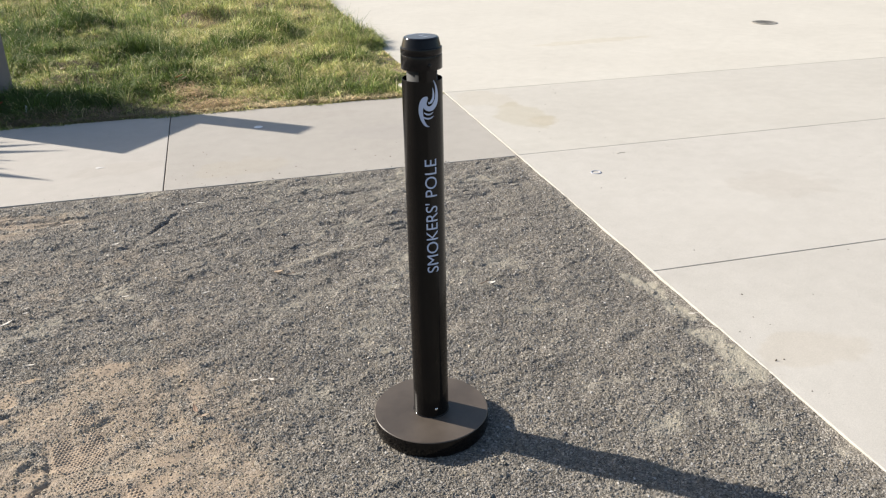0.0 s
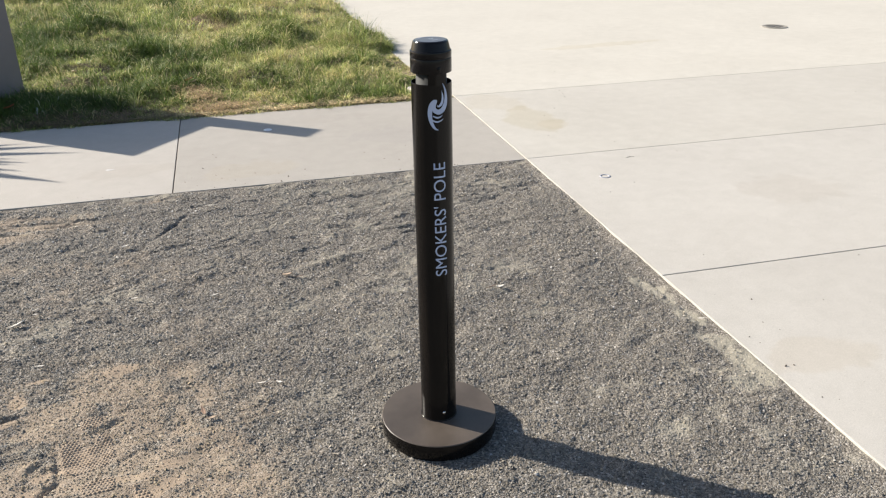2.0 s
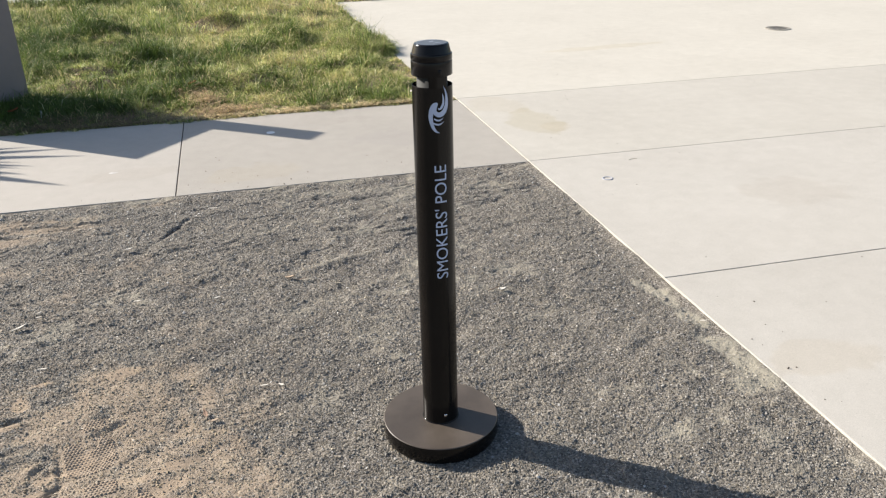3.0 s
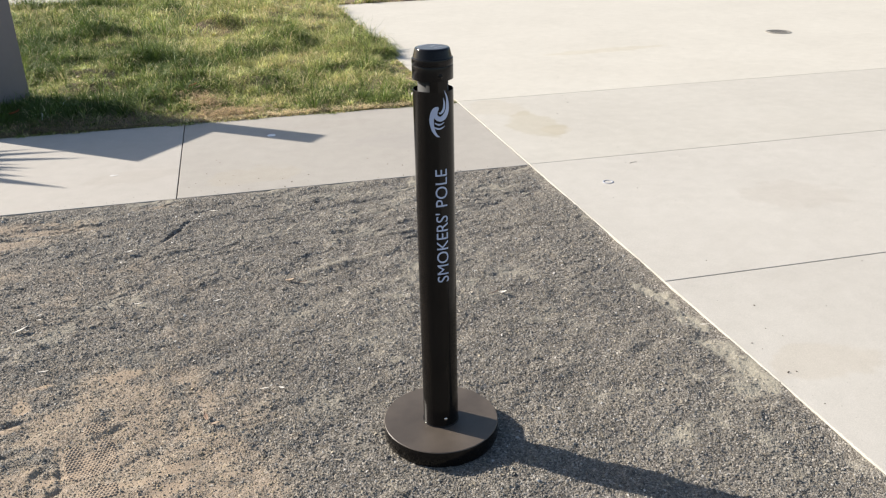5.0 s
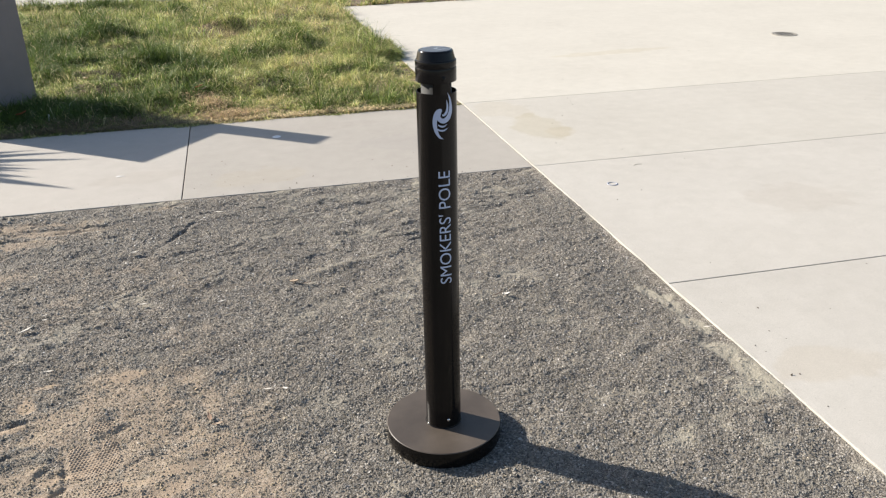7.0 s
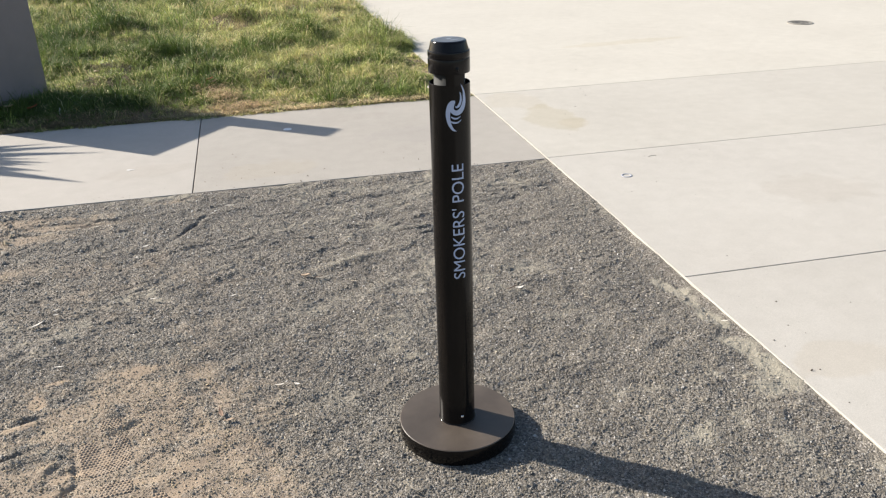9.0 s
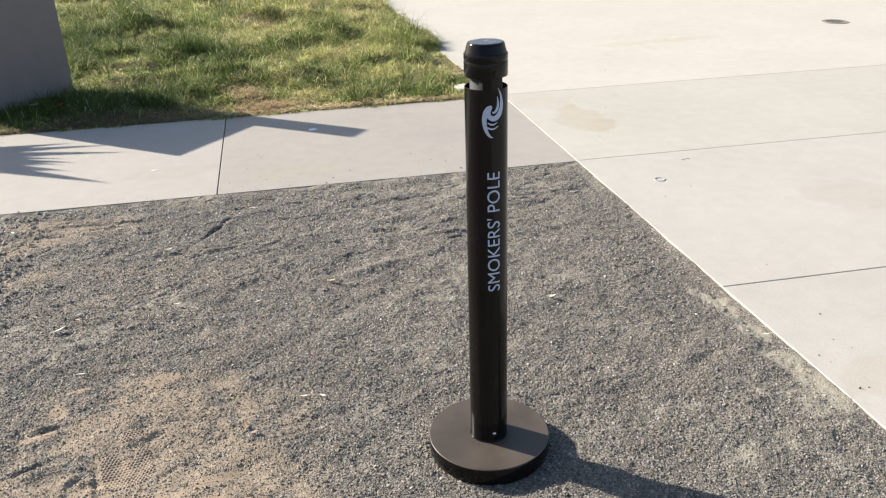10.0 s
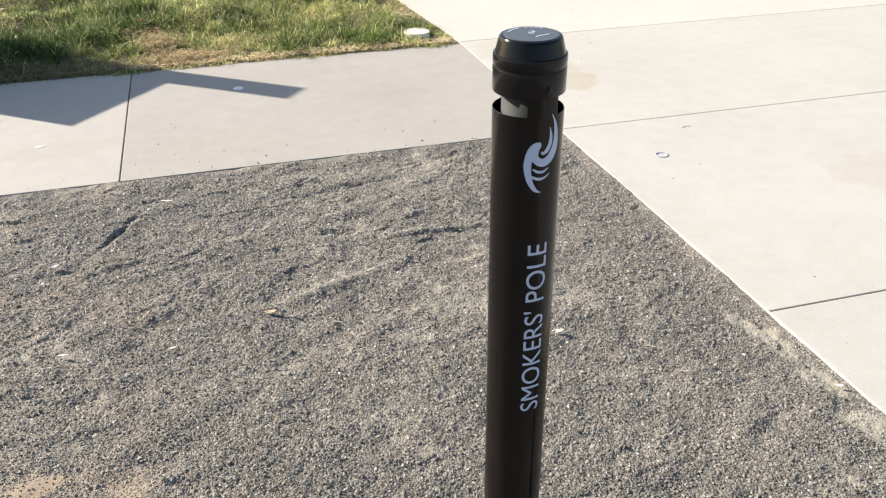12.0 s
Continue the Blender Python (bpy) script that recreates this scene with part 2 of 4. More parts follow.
PLAZA = concrete("plaza_concrete", (0.520, 0.488, 0.432), [(1.46, 2.74, 0.30, 0.54, (0.940, 0.920, 0.858)), (1.54, 2.60, 0.17, 0.20, (0.975, 0.955, 0.92)), (1.40, 3.22, 0.34, 0.40, (0.975, 0.96, 0.93)), (2.1, 1.2, 0.5, 0.3, (0.97, 0.96, 0.95))])
PLAZA_NEAR = concrete("plaza_concrete_near", (0.513, 0.482, 0.433), [(2.1, 1.2, 0.5, 0.3, (0.97, 0.96, 0.95)), (1.20, -0.06, 0.36, 0.20, (0.97, 0.95, 0.92))], 0.82)
PLAZA_FAR = concrete("plaza_concrete_far", (0.588, 0.551, 0.482), [(3.0, 4.75, 1.1, 0.16, (0.96, 0.94, 0.89))])
WALK_LIGHT = concrete("walk_concrete_light", (0.47, 0.435, 0.39), [(-0.9, 2.6, 0.5, 0.2, (0.97, 0.96, 0.95))])
WALKWAY = concrete("walk_concrete", (0.397, 0.366, 0.325), [(0.55, 2.75, 0.42, 0.30, (0.965, 0.965, 0.975)), (-0.25, 2.40, 0.45, 0.28, (1.015, 1.0, 0.965)), (0.30, 3.25, 0.5, 0.16, (0.975, 0.97, 0.965))])
EDGE = concrete("joint_sealant", (0.53, 0.50, 0.445))
JOINT = concrete("joint_filler", (0.20, 0.19, 0.175))


def gravel_material():
    m, n, l, b = mat("gravel_bed")
    pos = place(n)
    at = n.new("ShaderNodeAttribute")
    at.attribute_name = "soil"
    soil = at.outputs["Fac"]
    vor = n.new("ShaderNodeTexVoronoi")
    vor.inputs["Scale"].default_value = 210
    l.new(pos, vor.inputs["Vector"])
    sep = n.new("ShaderNodeSeparateColor")
    l.new(vor.outputs["Color"], sep.inputs["Color"])
    grain = ramp(n, l, sep.outputs[0], [(0.0, (0.100, 0.089, 0.075)), (0.45, (0.192, 0.172, 0.147)), (0.8, (0.272, 0.246, 0.212)), (1.0, (0.42, 0.385, 0.35))])
    patch = tex_noise(n, l, pos, 5, 5, 0.6)
    grain = mixc(n, l, 1.0, grain, ramp(n, l, patch.outputs["Fac"], [(0.3, (0.82, 0.82, 0.82)), (0.7, (1.16, 1.15, 1.12))]), "MULTIPLY")
    fine = tex_noise(n, l, pos, 260, 3, 0.7)
    dirt = ramp(n, l, fine.outputs["Fac"], [(0.25, (0.290, 0.214, 0.148)), (0.6, (0.430, 0.330, 0.236)), (0.85, (0.55, 0.440, 0.332))])
    dust = n.new("ShaderNodeAttribute")
    dust.attribute_name = "dust"
    pale = ramp(n, l, fine.outputs["Fac"], [(0.25, (0.285, 0.260, 0.202)), (0.6, (0.400, 0.368, 0.292)), (0.85, (0.48, 0.445, 0.360))])
    col = mixc(n, l, dust.outputs["Fac"], grain, pale)
    col = mixc(n, l, soil, col, dirt)
    l.new(col, b.inputs["Base Color"])
    b.inputs["Roughness"].default_value = 0.92
    b.inputs["Specular IOR Level"].default_value = 0.2
    hgt = n.new("ShaderNodeMath")
    hgt.operation = "ADD"
    l.new(vor.outputs["Distance"], hgt.inputs[0])
    l.new(fine.outputs["Fac"], hgt.inputs[1])
    inv = n.new("ShaderNodeMath")
    inv.operation = "MULTIPLY"
    l.new(hgt.outputs[0], inv.inputs[0])
    inv.inputs[1].default_value = -1.0
    smooth = n.new("ShaderNodeMath")
    smooth.operation = "MULTIPLY_ADD"
    l.new(dust.outputs["Fac"], smooth.inputs[0])
    smooth.inputs[1].default_value, smooth.inputs[2].default_value = -0.40, 0.80
    fine_soil = n.new("ShaderNodeMath")
    fine_soil.operation = "MULTIPLY_ADD"
    l.new(soil, fine_soil.inputs[0])
    fine_soil.inputs[1].default_value = -0.75
    l.new(smooth.outputs[0], fine_soil.inputs[2])
    fine_soil.use_clamp = True
    bumped(n, l, b, inv.outputs[0], 0.75, 0.004)
    l.new(fine_soil.outputs[0], n["Bump"].inputs["Strength"])
    return m


GRAVEL = gravel_material()


def tinted(name, attr, rough, spec=0.3, translucent=0.0, jitter=0.25):
    """Colour from a per-piece colour attribute, varied a little piece by piece."""
    m, n, l, b = mat(name)
    at = n.new("ShaderNodeAttribute")
    at.attribute_name = attr
    geo = n.new("ShaderNodeNewGeometry")
    col = mixc(n, l, 1.0, at.outputs["Color"], ramp(n, l, geo.outputs["Random Per Island"], [(0.0, grey(1 - jitter)), (1.0, grey(1 + jitter))]), "MULTIPLY")
    l.new(col, b.inputs["Base Color"])
    b.inputs["Roughness"].default_value = rough
    b.inputs["Specular IOR Level"].default_value = spec
    if translucent:
        tr = n.new("ShaderNodeBsdfTranslucent")
        l.new(col, tr.inputs["Color"])
        mx = n.new("ShaderNodeMixShader")
        mx.inputs[0].default_value = translucent
        l.new(b.outputs[0], mx.inputs[1])
        l.new(tr.outputs[0], mx.inputs[2])
        l.new(mx.outputs[0], n["Material Output"].inputs["Surface"])
    return m


STONE = tinted("gravel_stone", "tint", 0.9, 0.2, 0.0, 0.14)
BLADE = tinted("grass_blade", "tint", 0.6, 0.20, 0.28, 0.14)
LITTER = tinted("dry_litter", "tint", 0.8, 0.2, 0.1)


def earth_material(name, stops, scale):
    m, n, l, b = mat(name)
    pos = place(n)
    a = tex_noise(n, l, pos, scale, 6, 0.7)
    c = tex_noise(n, l, pos, scale * 16, 4, 0.7)
    col = mixc(n, l, 1.0, ramp(n, l, a.outputs["Fac"], stops), ramp(n, l, c.outputs["Fac"], [(0.25, grey(0.55)), (0.75, grey(1.25))]), "MULTIPLY")
    l.new(col, b.inputs["Base Color"])
    b.inputs["Roughness"].default_value = 0.95
    bumped(n, l, b, c.outputs["Fac"], 0.8, 0.01)
    return m


LAWN_SOIL = earth_material("lawn_soil", [(0.3, (0.11, 0.078, 0.052)), (0.55, (0.25, 0.175, 0.120)), (0.75, (0.42, 0.31, 0.225))], 3.0)
EARTH = earth_material("open_ground", [(0.3, (0.24, 0.21, 0.17)), (0.7, (0.36, 0.32, 0.27))], 0.6)


def paint(name, base, rough, metal=0.0, spec=0.5, wear=0.15, scale=60.0, bump=0.05):
    m, n, l, b = mat(name)
    tc = n.new("ShaderNodeTexCoord").outputs["Object"]
    big = tex_noise(n, l, tc, 6, 5, 0.6)
    small = tex_noise(n, l, tc, scale * 10, 3, 0.6)
    col = mixc(n, l, 1.0, base, ramp(n, l, big.outputs["Fac"], [(0.3, grey(1 - wear)), (0.7, grey(1 + wear))]), "MULTIPLY")
    l.new(col, b.inputs["Base Color"])
    rr = ramp(n, l, big.outputs["Fac"], [(0.3, grey(max(0.0, rough - 0.06))), (0.7, grey(rough + 0.08))])
    l.new(rr, b.inputs["Roughness"])
    b.inputs["Metallic"].default_value = metal
    b.inputs["Specular IOR Level"].default_value = spec
    bumped(n, l, b, small.outputs["Fac"], bump, 0.001)
    return m


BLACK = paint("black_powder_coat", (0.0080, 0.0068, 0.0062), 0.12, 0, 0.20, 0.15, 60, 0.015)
BLACK_PLATE_LIT = paint("black_base_coat_lit", (0.090, 0.073, 0.059), 0.42, 0, 0.32, 0.30)
CAP_BLACK = paint("black_cap_paint", (0.009, 0.008, 0.0082), 0.15, 0, 0.22, 0.15, 60, 0.03)
LINER = paint("galvanised_liner", (0.045, 0.045, 0.043), 0.65, 0.0, 0.3)
CHROME = paint("bright_screw", (0.75, 0.74, 0.72), 0.25, 1.0)
# near-black colour stands for the shade inside grate slots and the rivet hole
HOLE = paint("dark_hole", (0.004, 0.004, 0.004), 0.9)
DECAL = paint("pale_blue_print", (0.46, 0.52, 0.68), 0.5, 0, 0.4, 0.06)
STICKER = paint("cap_sticker", (0.085, 0.083, 0.095), 0.30, 0, 0.45)
STICKER_INK = paint("sticker_print", (0.45, 0.48, 0.55), 0.45)
PYLON = paint("grey_panel_paint", (0.215, 0.188, 0.188), 0.6, 0, 0.3, 0.06)
IRON = paint("cast_iron", (0.34, 0.31, 0.26), 0.6, 0.4, 0.5, 0.3)
COVER = paint("pale_cover", (0.72, 0.63, 0.60), 0.6, 0, 0.3, 0.1)
WHITE = paint("white_mark", (0.80, 0.80, 0.80), 0.5, 0, 0.3, 0.05)
SPLAT = paint("dried_dropping", (0.60, 0.58, 0.55), 0.8, 0, 0.2, 0.15)
RING = paint("ring_metal", (0.36, 0.37, 0.41), 0.5, 0.1)
TWIG = paint("dry_stem", (0.38, 0.34, 0.28), 0.8, 0, 0.2, 0.2)
YUCCA = paint("stiff_leaf", (0.055, 0.085, 0.035), 0.5, 0, 0.4, 0.25)
BARK = paint("fibrous_trunk", (0.16, 0.12, 0.08), 0.9, 0, 0.2, 0.3)


# ---- mesh helpers ----
def finish(bm, name, material, smooth=False):
    bmesh.ops.recalc_face_normals(bm, faces=bm.faces)
    me = bpy.data.meshes.new(name)
    bm.to_mesh(me)
    bm.free()
    me.materials.append(material)
    if smooth:
        me.shade_smooth()
    return me


def thing(name, bm, material, label, category, kind="", group="", smooth=False):
    return tagged(new(name, finish(bm, name, material, smooth)), label, category, group, kind)


def part(name, bm, material, parent, label="", smooth=False):
    ob = new(name, finish(bm, name, material, smooth))
    ob.parent = parent
    return tagged(ob, label)


def holder(name, m, label, category, group="", kind=""):
    ob = new(name)
    ob.matrix_basis = m
    return tagged(ob, label, category, group, kind)


def sharp_by_angle(ob, degrees=32):
    me = ob.data
    b2 = bmesh.new()
    b2.from_mesh(me)
    for e in b2.edges:
        if len(e.link_faces) == 2 and e.calc_face_angle(0) > radians(degrees):
            e.smooth = False
    b2.to_mesh(me)
    b2.free()
    return ob


def lathe(profile, seg=72, a0=0.0, a1=math.tau):
    """Turned body from (radius, height) pairs; open sweeps where the arc is less than a full turn."""
    bm = bmesh.new()
    full = abs(a1 - a0 - math.tau) < 1e-6
    count = seg if full else seg + 1
    rings = []
    for r, z in profile:
        if r < 1e-6:
            rings.append([bm.verts.new((0, 0, z))])
        else:
            rings.append([bm.verts.new((r * math.sin(a0 + (a1 - a0) * i / seg), -r * math.cos(a0 + (a1 - a0) * i / seg), z)) for i in range(count)])
    for ra, rb in zip(rings, rings[1:]):
        for i in range(seg):
            j = (i + 1) % count
            if len(ra) == 1 and len(rb) == 1:
                continue
            if len(ra) == 1:
                bm.faces.new((ra[0], rb[i], rb[j]))
            elif len(rb) == 1:
                bm.faces.new((ra[i], rb[0], ra[j]))
            else:
                bm.faces.new((ra[i], rb[i], rb[j], ra[j]))
    return bm


def box(bm, lo, hi, m=Matrix()):
    vs = [bm.verts.new(m @ Vector((x, y, z))) for x in (lo[0], hi[0]) for y in (lo[1], hi[1]) for z in (lo[2], hi[2])]
    for f in ((0, 1, 3, 2), (4, 6, 7, 5), (0, 4, 5, 1), (2, 3, 7, 6), (0, 2, 6, 4), (1, 5, 7, 3)):
        bm.faces.new([vs[i] for i in f])
    return vs


def bevelled(bm, width, segments=2):
    bmesh.ops.bevel(bm, geom=list(bm.edges), offset=width, segments=segments, affect="EDGES", profile=0.6)
    return bm


def raw_mesh(name, verts, faces, material, tints=None, smooth=False):
    """A mesh straight from arrays; every face has the same number of corners."""
    me = bpy.data.meshes.new(name)
    k = faces.shape[1]
    me.vertices.add(len(verts))
    me.vertices.foreach_set("co", np.ascontiguousarray(verts, dtype=np.float32).ravel())
    me.loops.add(faces.size)
    me.loops.foreach_set("vertex_index", np.ascontiguousarray(faces, dtype=np.int32).ravel())
    me.polygons.add(len(faces))
    me.polygons.foreach_set("loop_start", np.arange(0, faces.size, k, dtype=np.int32))
    me.update(calc_edges=True)
    if tints is not None:
        at = me.attributes.new("tint", "FLOAT_COLOR", "POINT")
        rgba = np.ones((len(verts), 4), dtype=np.float32)
        rgba[:, :3] = tints
        at.data.foreach_set("color", rgba.ravel())
    me.materials.append(material)
    if smooth:
        me.shade_smooth()
    return me


def grid_mesh(name, p, q, height, material, smooth=True, warp=None):
    """A sheet over the plan's p and q steps, with its height by place."""
    P, Q = np.meshgrid(p, q, indexing="ij")
    X = C0.x + UX.x * P + VX.x * Q
    Y = C0.y + UX.y * P + VX.y * Q
    Z = height(X, Y, P, Q)
    n0, n1 = P.shape
    idx = np.arange(n0 * n1).reshape(n0, n1)
    faces = np.stack([idx[:-1, :-1], idx[1:, :-1], idx[1:, 1:], idx[:-1, 1:]], axis=-1).reshape(-1, 4)
    return raw_mesh(name, np.stack([X, Y, Z], axis=-1).reshape(-1, 3), faces, material, smooth=smooth), X.ravel(), Y.ravel()


# ---- ground ----
bm = bmesh.new()
bmesh.ops.create_grid(bm, x_segments=40, y_segments=40, size=600)
for v in bm.verts:
    v.co.z = -0.14
thing("ground", bm, EARTH, "dry beige open ground reaching the horizon", "ground", "structure")


def bed_height(X, Y, P, Q):
    fade = np.clip(np.minimum(-P, -Q) / 0.05, 0, 1)          # level beside the paving
    back = np.clip(1 + Q / 0.04, 0, 1)
    side = np.clip(1 + P / 0.05, 0, 1)
    return gravel_height(X, Y) * (0.35 + 0.65 * fade) + 0.002 * (1 - fade) - 0.003 + 0.0035 * back * (0.75 + value_noise(X, Y, 0.07, 49) * 1.3) + 0.0035 * side


me, gx, gy = grid_mesh("gravel_bed", np.linspace(-2.95, -0.0015, 591), np.linspace(-2.85, -0.004, 571), bed_height, GRAVEL)
me.attributes.new("soil", "FLOAT", "POINT").data.foreach_set("value", soil_at(gx, gy).astype(np.float32))
me.attributes.new("dust", "FLOAT", "POINT").data.foreach_set("value", dust_at(gx, gy).astype(np.float32))
bed = tagged(new("gravel_bed", me), "grey crushed gravel bed with tan soil patches", "gravel", kind="structure")


def give(me, name, values):
    me.attributes.new(name, "FLOAT", "POINT").data.foreach_set("value", np.asarray(values, dtype=np.float32))


def shoe_print(cx, cy, rx, ry, turn, pitch):
    """A sheet of soil with staggered lugs, sinking under the bed at its rim."""
    c, si = math.cos(turn), math.sin(turn)
    u, v = np.meshgrid(np.arange(-rx * 1.08, rx * 1.08, 0.0015), np.arange(-ry * 1.08, ry * 1.08, 0.0015), indexing="ij")
    x, y = cx + u * c - v * si, cy + u * si + v * c
    row = np.floor(v / pitch)
    fu, fv = u / pitch + 0.5 * (row % 2), v / pitch
    lug = np.clip(1.9 * np.sin(math.pi * (fu - np.floor(fu))) * np.sin(math.pi * (fv - np.floor(fv))) - 0.35, 0, 1)
    m = tread_at(x, y)
    z = gravel_height(x, y) - 0.003 + m * (0.0010 + 0.0034 * lug * (0.75 + value_noise(x, y, 0.02, 19) * 0.9)) - (1 - m) * 0.006
    n0, n1 = x.shape
    idx = np.arange(n0 * n1).reshape(n0, n1)
    faces = np.stack([idx[:-1, :-1], idx[1:, :-1], idx[1:, 1:], idx[:-1, 1:]], axis=-1).reshape(-1, 4)
    me = raw_mesh("shoe_print", np.stack([x, y, z], axis=-1).reshape(-1, 3), faces, GRAVEL, smooth=True)
    give(me, "soil", np.maximum(soil_at(x, y), 0.62).ravel())
    give(me, "dust", np.zeros(x.size))
    ob = new("shoe_print", me)
    ob.parent = bed
    return tagged(ob, "lugged sole print pressed in tan soil")


for row in TREADS:
    shoe_print(*row)
# the bed goes on past the part that the path looks at
for name, p, q, label in (("gravel_margin", np.concatenate([np.linspace(-14, -5, 60)[:-1], np.linspace(-5, -2.95, 90)]), np.concatenate([np.linspace(-14, -5, 60)[:-1], np.linspace(-5, -0.004, 210)]), "grey crushed gravel around the bed"),
                          ("gravel_apron", np.linspace(-2.95, -0.0015, 130), np.concatenate([np.linspace(-14, -5, 60)[:-1], np.linspace(-5, -2.85, 90)]), "grey crushed gravel behind the bed")):
    me, gx, gy = grid_mesh(name, p, q, bed_height, GRAVEL)
    give(me, "soil", soil_at(gx, gy))
    give(me, "dust", dust_at(gx, gy))
    tagged(new(name, me), label, "gravel", kind="structure")


# ---- paving ----
def slab(name, p0, p1, q0, q1, material, parent, top=0.0, slant=0.0, splay=()):
    bm = bmesh.new()
    corners = ((p0, q0), (p1, q0), (p1, q1 + slant)) + (splay or ((p0, q1),))
    lo = [bm.verts.new(plan(p, q, -0.12)) for p, q in corners]
    hi = [bm.verts.new(plan(p, q, top)) for p, q in corners]
    bm.faces.new(hi)
    bm.faces.new(lo[::-1])
    for i in range(len(lo)):
        j = (i + 1) % len(lo)
        bm.faces.new((lo[i], lo[j], hi[j], hi[i]))
    rim = [e for e in bm.edges if all(v in hi for v in e.verts)]
    bmesh.ops.bevel(bm, geom=rim, offset=0.0022, segments=2, affect="EDGES", profile=0.5)
    return part(name, bm, material, parent)


GAP = 0.0018
plaza = holder("plaza_pavement", Matrix(), "pale cream broom-finished concrete plaza in long bays", "pavement", kind="structure")
for i in range(-6, 1):
    below, above = 0.0027 if i == -1 else GAP, 0.0027 if i == -2 else 0.0024 if i == 0 else GAP
    slab("slab", 0.0032, 14.0, i * BAY_Q + below, (BAY_END if i == 0 else (i + 1) * BAY_Q) - above, PLAZA if i == 0 else PLAZA_NEAR, plaza, 0.006)
slab("slab", 0.0032, 14.0, BAY_END + GAP, 6.72, PLAZA_FAR, plaza, 0.006, 0.39, ((-0.115, 6.72), (-0.085, BAY_END + 1.1)))
slab("joint_filler", 0.004, 13.9, -8.7, 1.6, JOINT, plaza, 0.0022)
walkway = holder("walk_pavement", Matrix(), "grey concrete walk between gravel and lawn", "pavement", kind="structure")
for p0, p1 in ((-1.7975, -0.0008), (-3.6, -1.799), (-5.4, -3.605), (-7.2, -5.405), (-9.0, -7.205)):
    slab("slab", p0 + GAP, p1 - GAP, 0.0, WALK_Q, WALKWAY if p1 > -1 else WALK_LIGHT, walkway, 0.003)
far_walk = holder("far_walk", Matrix(), "pale concrete path beyond the lawn", "pavement", kind="structure")
slab("slab", -9.0, -1.95, 8.12, 9.9, PLAZA, far_walk, 0.03)

# pale sealant along the plaza's edge
bm = bmesh.new()
rows = []
rng = random.Random(4)
for i in range(160):
    q = -9.0 + (BAY_END + 9.0) * i / 159
    w = 0.0009 * rng.uniform(-1, 1)
    rows.append([bm.verts.new(plan(-0.0002 + w, q, -0.02)), bm.verts.new(plan(0.0007 + w, q, 0.004)), bm.verts.new(plan(0.0017, q, 0.0066)),
                 bm.verts.new(plan(0.0030, q, 0.0064)), bm.verts.new(plan(0.0030, q, -0.02))])
for a, b in zip(rows, rows[1:]):
    for k in range(4):
        bm.faces.new((a[k], b[k], b[k + 1], a[k + 1]))
thing("edge_joint", bm, EDGE, "white sealant joint along the concrete plaza edge", "trim", "structure")


# ---- lawn ----
def edge_x(y):
    return C0.x + 0.0530 * (y - C0.y) - 0.02 - 0.085 * np.clip((y - 3.5) / 1.1, 0, 1) - 0.0072 * np.clip(y - 4.6, 0, 5)


# bare and dry places in the lawn, and dark ones, both lush and shaded: centre, radii, weight
DRY = [(-0.05, 7.95, 0.22, 0.20, 0.55), (-1.85, 8.9, 0.35, 0.25, 0.4), (0.36, 5.31, 0.10, 0.08, 1.5), (-0.40, 8.15, 0.26, 0.20, 1.2), (-0.92, 8.75, 0.20, 0.22, 0.9), (0.00, 8.55, 0.16, 0.14, 0.7), (-0.62, 7.30, 0.18, 0.16, 0.5), (-2.05, 9.6, 0.5, 0.25, 0.9), (0.36, 5.02, 0.05, 0.05, 0.8), (0.00, 4.68, 0.24, 0.08, 0.8),
       (-0.50, 4.16, 0.13, 0.10, 0.7), (-0.38, 3.76, 0.20, 0.10, 0.8), (-1.2, 3.64, 1.0, 0.06, 0.5), (0.5, 3.54, 0.8, 0.03, 0.4), (0.2, 3.57, 0.3, 0.03, 0.4), (1.08, 4.75, 0.07, 0.16, 1.0), (-1.0, 5.0, 0.4, 0.15, 0.1)]
# rows at (-1.30, 4.15) and (-1.55, 4.20) put the panel's shade into blade colour
LUSH_AND_SHADED = [(-1.22, 7.10, 0.40, 0.24, 1.2), (-1.78, 6.75, 0.30, 0.50, 1.0), (-1.80, 6.10, 0.26, 0.20, 1.2), (-0.86, 5.72, 0.26, 0.17, 1.2), (-0.60, 7.55, 0.20, 0.14, 0.8), (-0.58, 9.15, 0.22, 0.20, 1.4), (0.40, 6.1, 0.20, 0.16, 1.0), (0.20, 5.85, 0.25, 0.12, 0.6), (-0.43, 5.26, 0.16, 0.12, 1.0), (-0.58, 4.64, 0.26, 0.09, 0.9), (-0.09, 5.56, 0.20, 0.14, 1.0), (0.63, 4.73, 0.18, 0.10, 0.8),
        (0.56, 4.05, 0.22, 0.12, 0.6), (-0.97, 8.60, 0.20, 0.18, 0.8), (-1.30, 4.15, 0.75, 0.32, 1.5), (-1.55, 4.20, 0.60, 0.25, 0.8), (1.08, 5.68, 0.22, 0.38, 1.7), (-1.35, 5.9, 0.5, 0.5, 0.4),
        (1.25, 7.6, 0.18, 0.5, 0.6), (0.10, 4.20, 0.25, 0.10, 0.6), (-1.60, 9.95, 0.22, 0.16, 1.2), (-2.35, 10.15, 0.12, 0.12, 1.3), (-0.62, 9.75, 0.12, 0.10, 0.9), (2.6, 9.2, 1.6, 0.35, 1.2), (0.92, 3.70, 0.26, 0.14, 0.7), (0.35, 3.75, 0.30, 0.10, 0.4)]
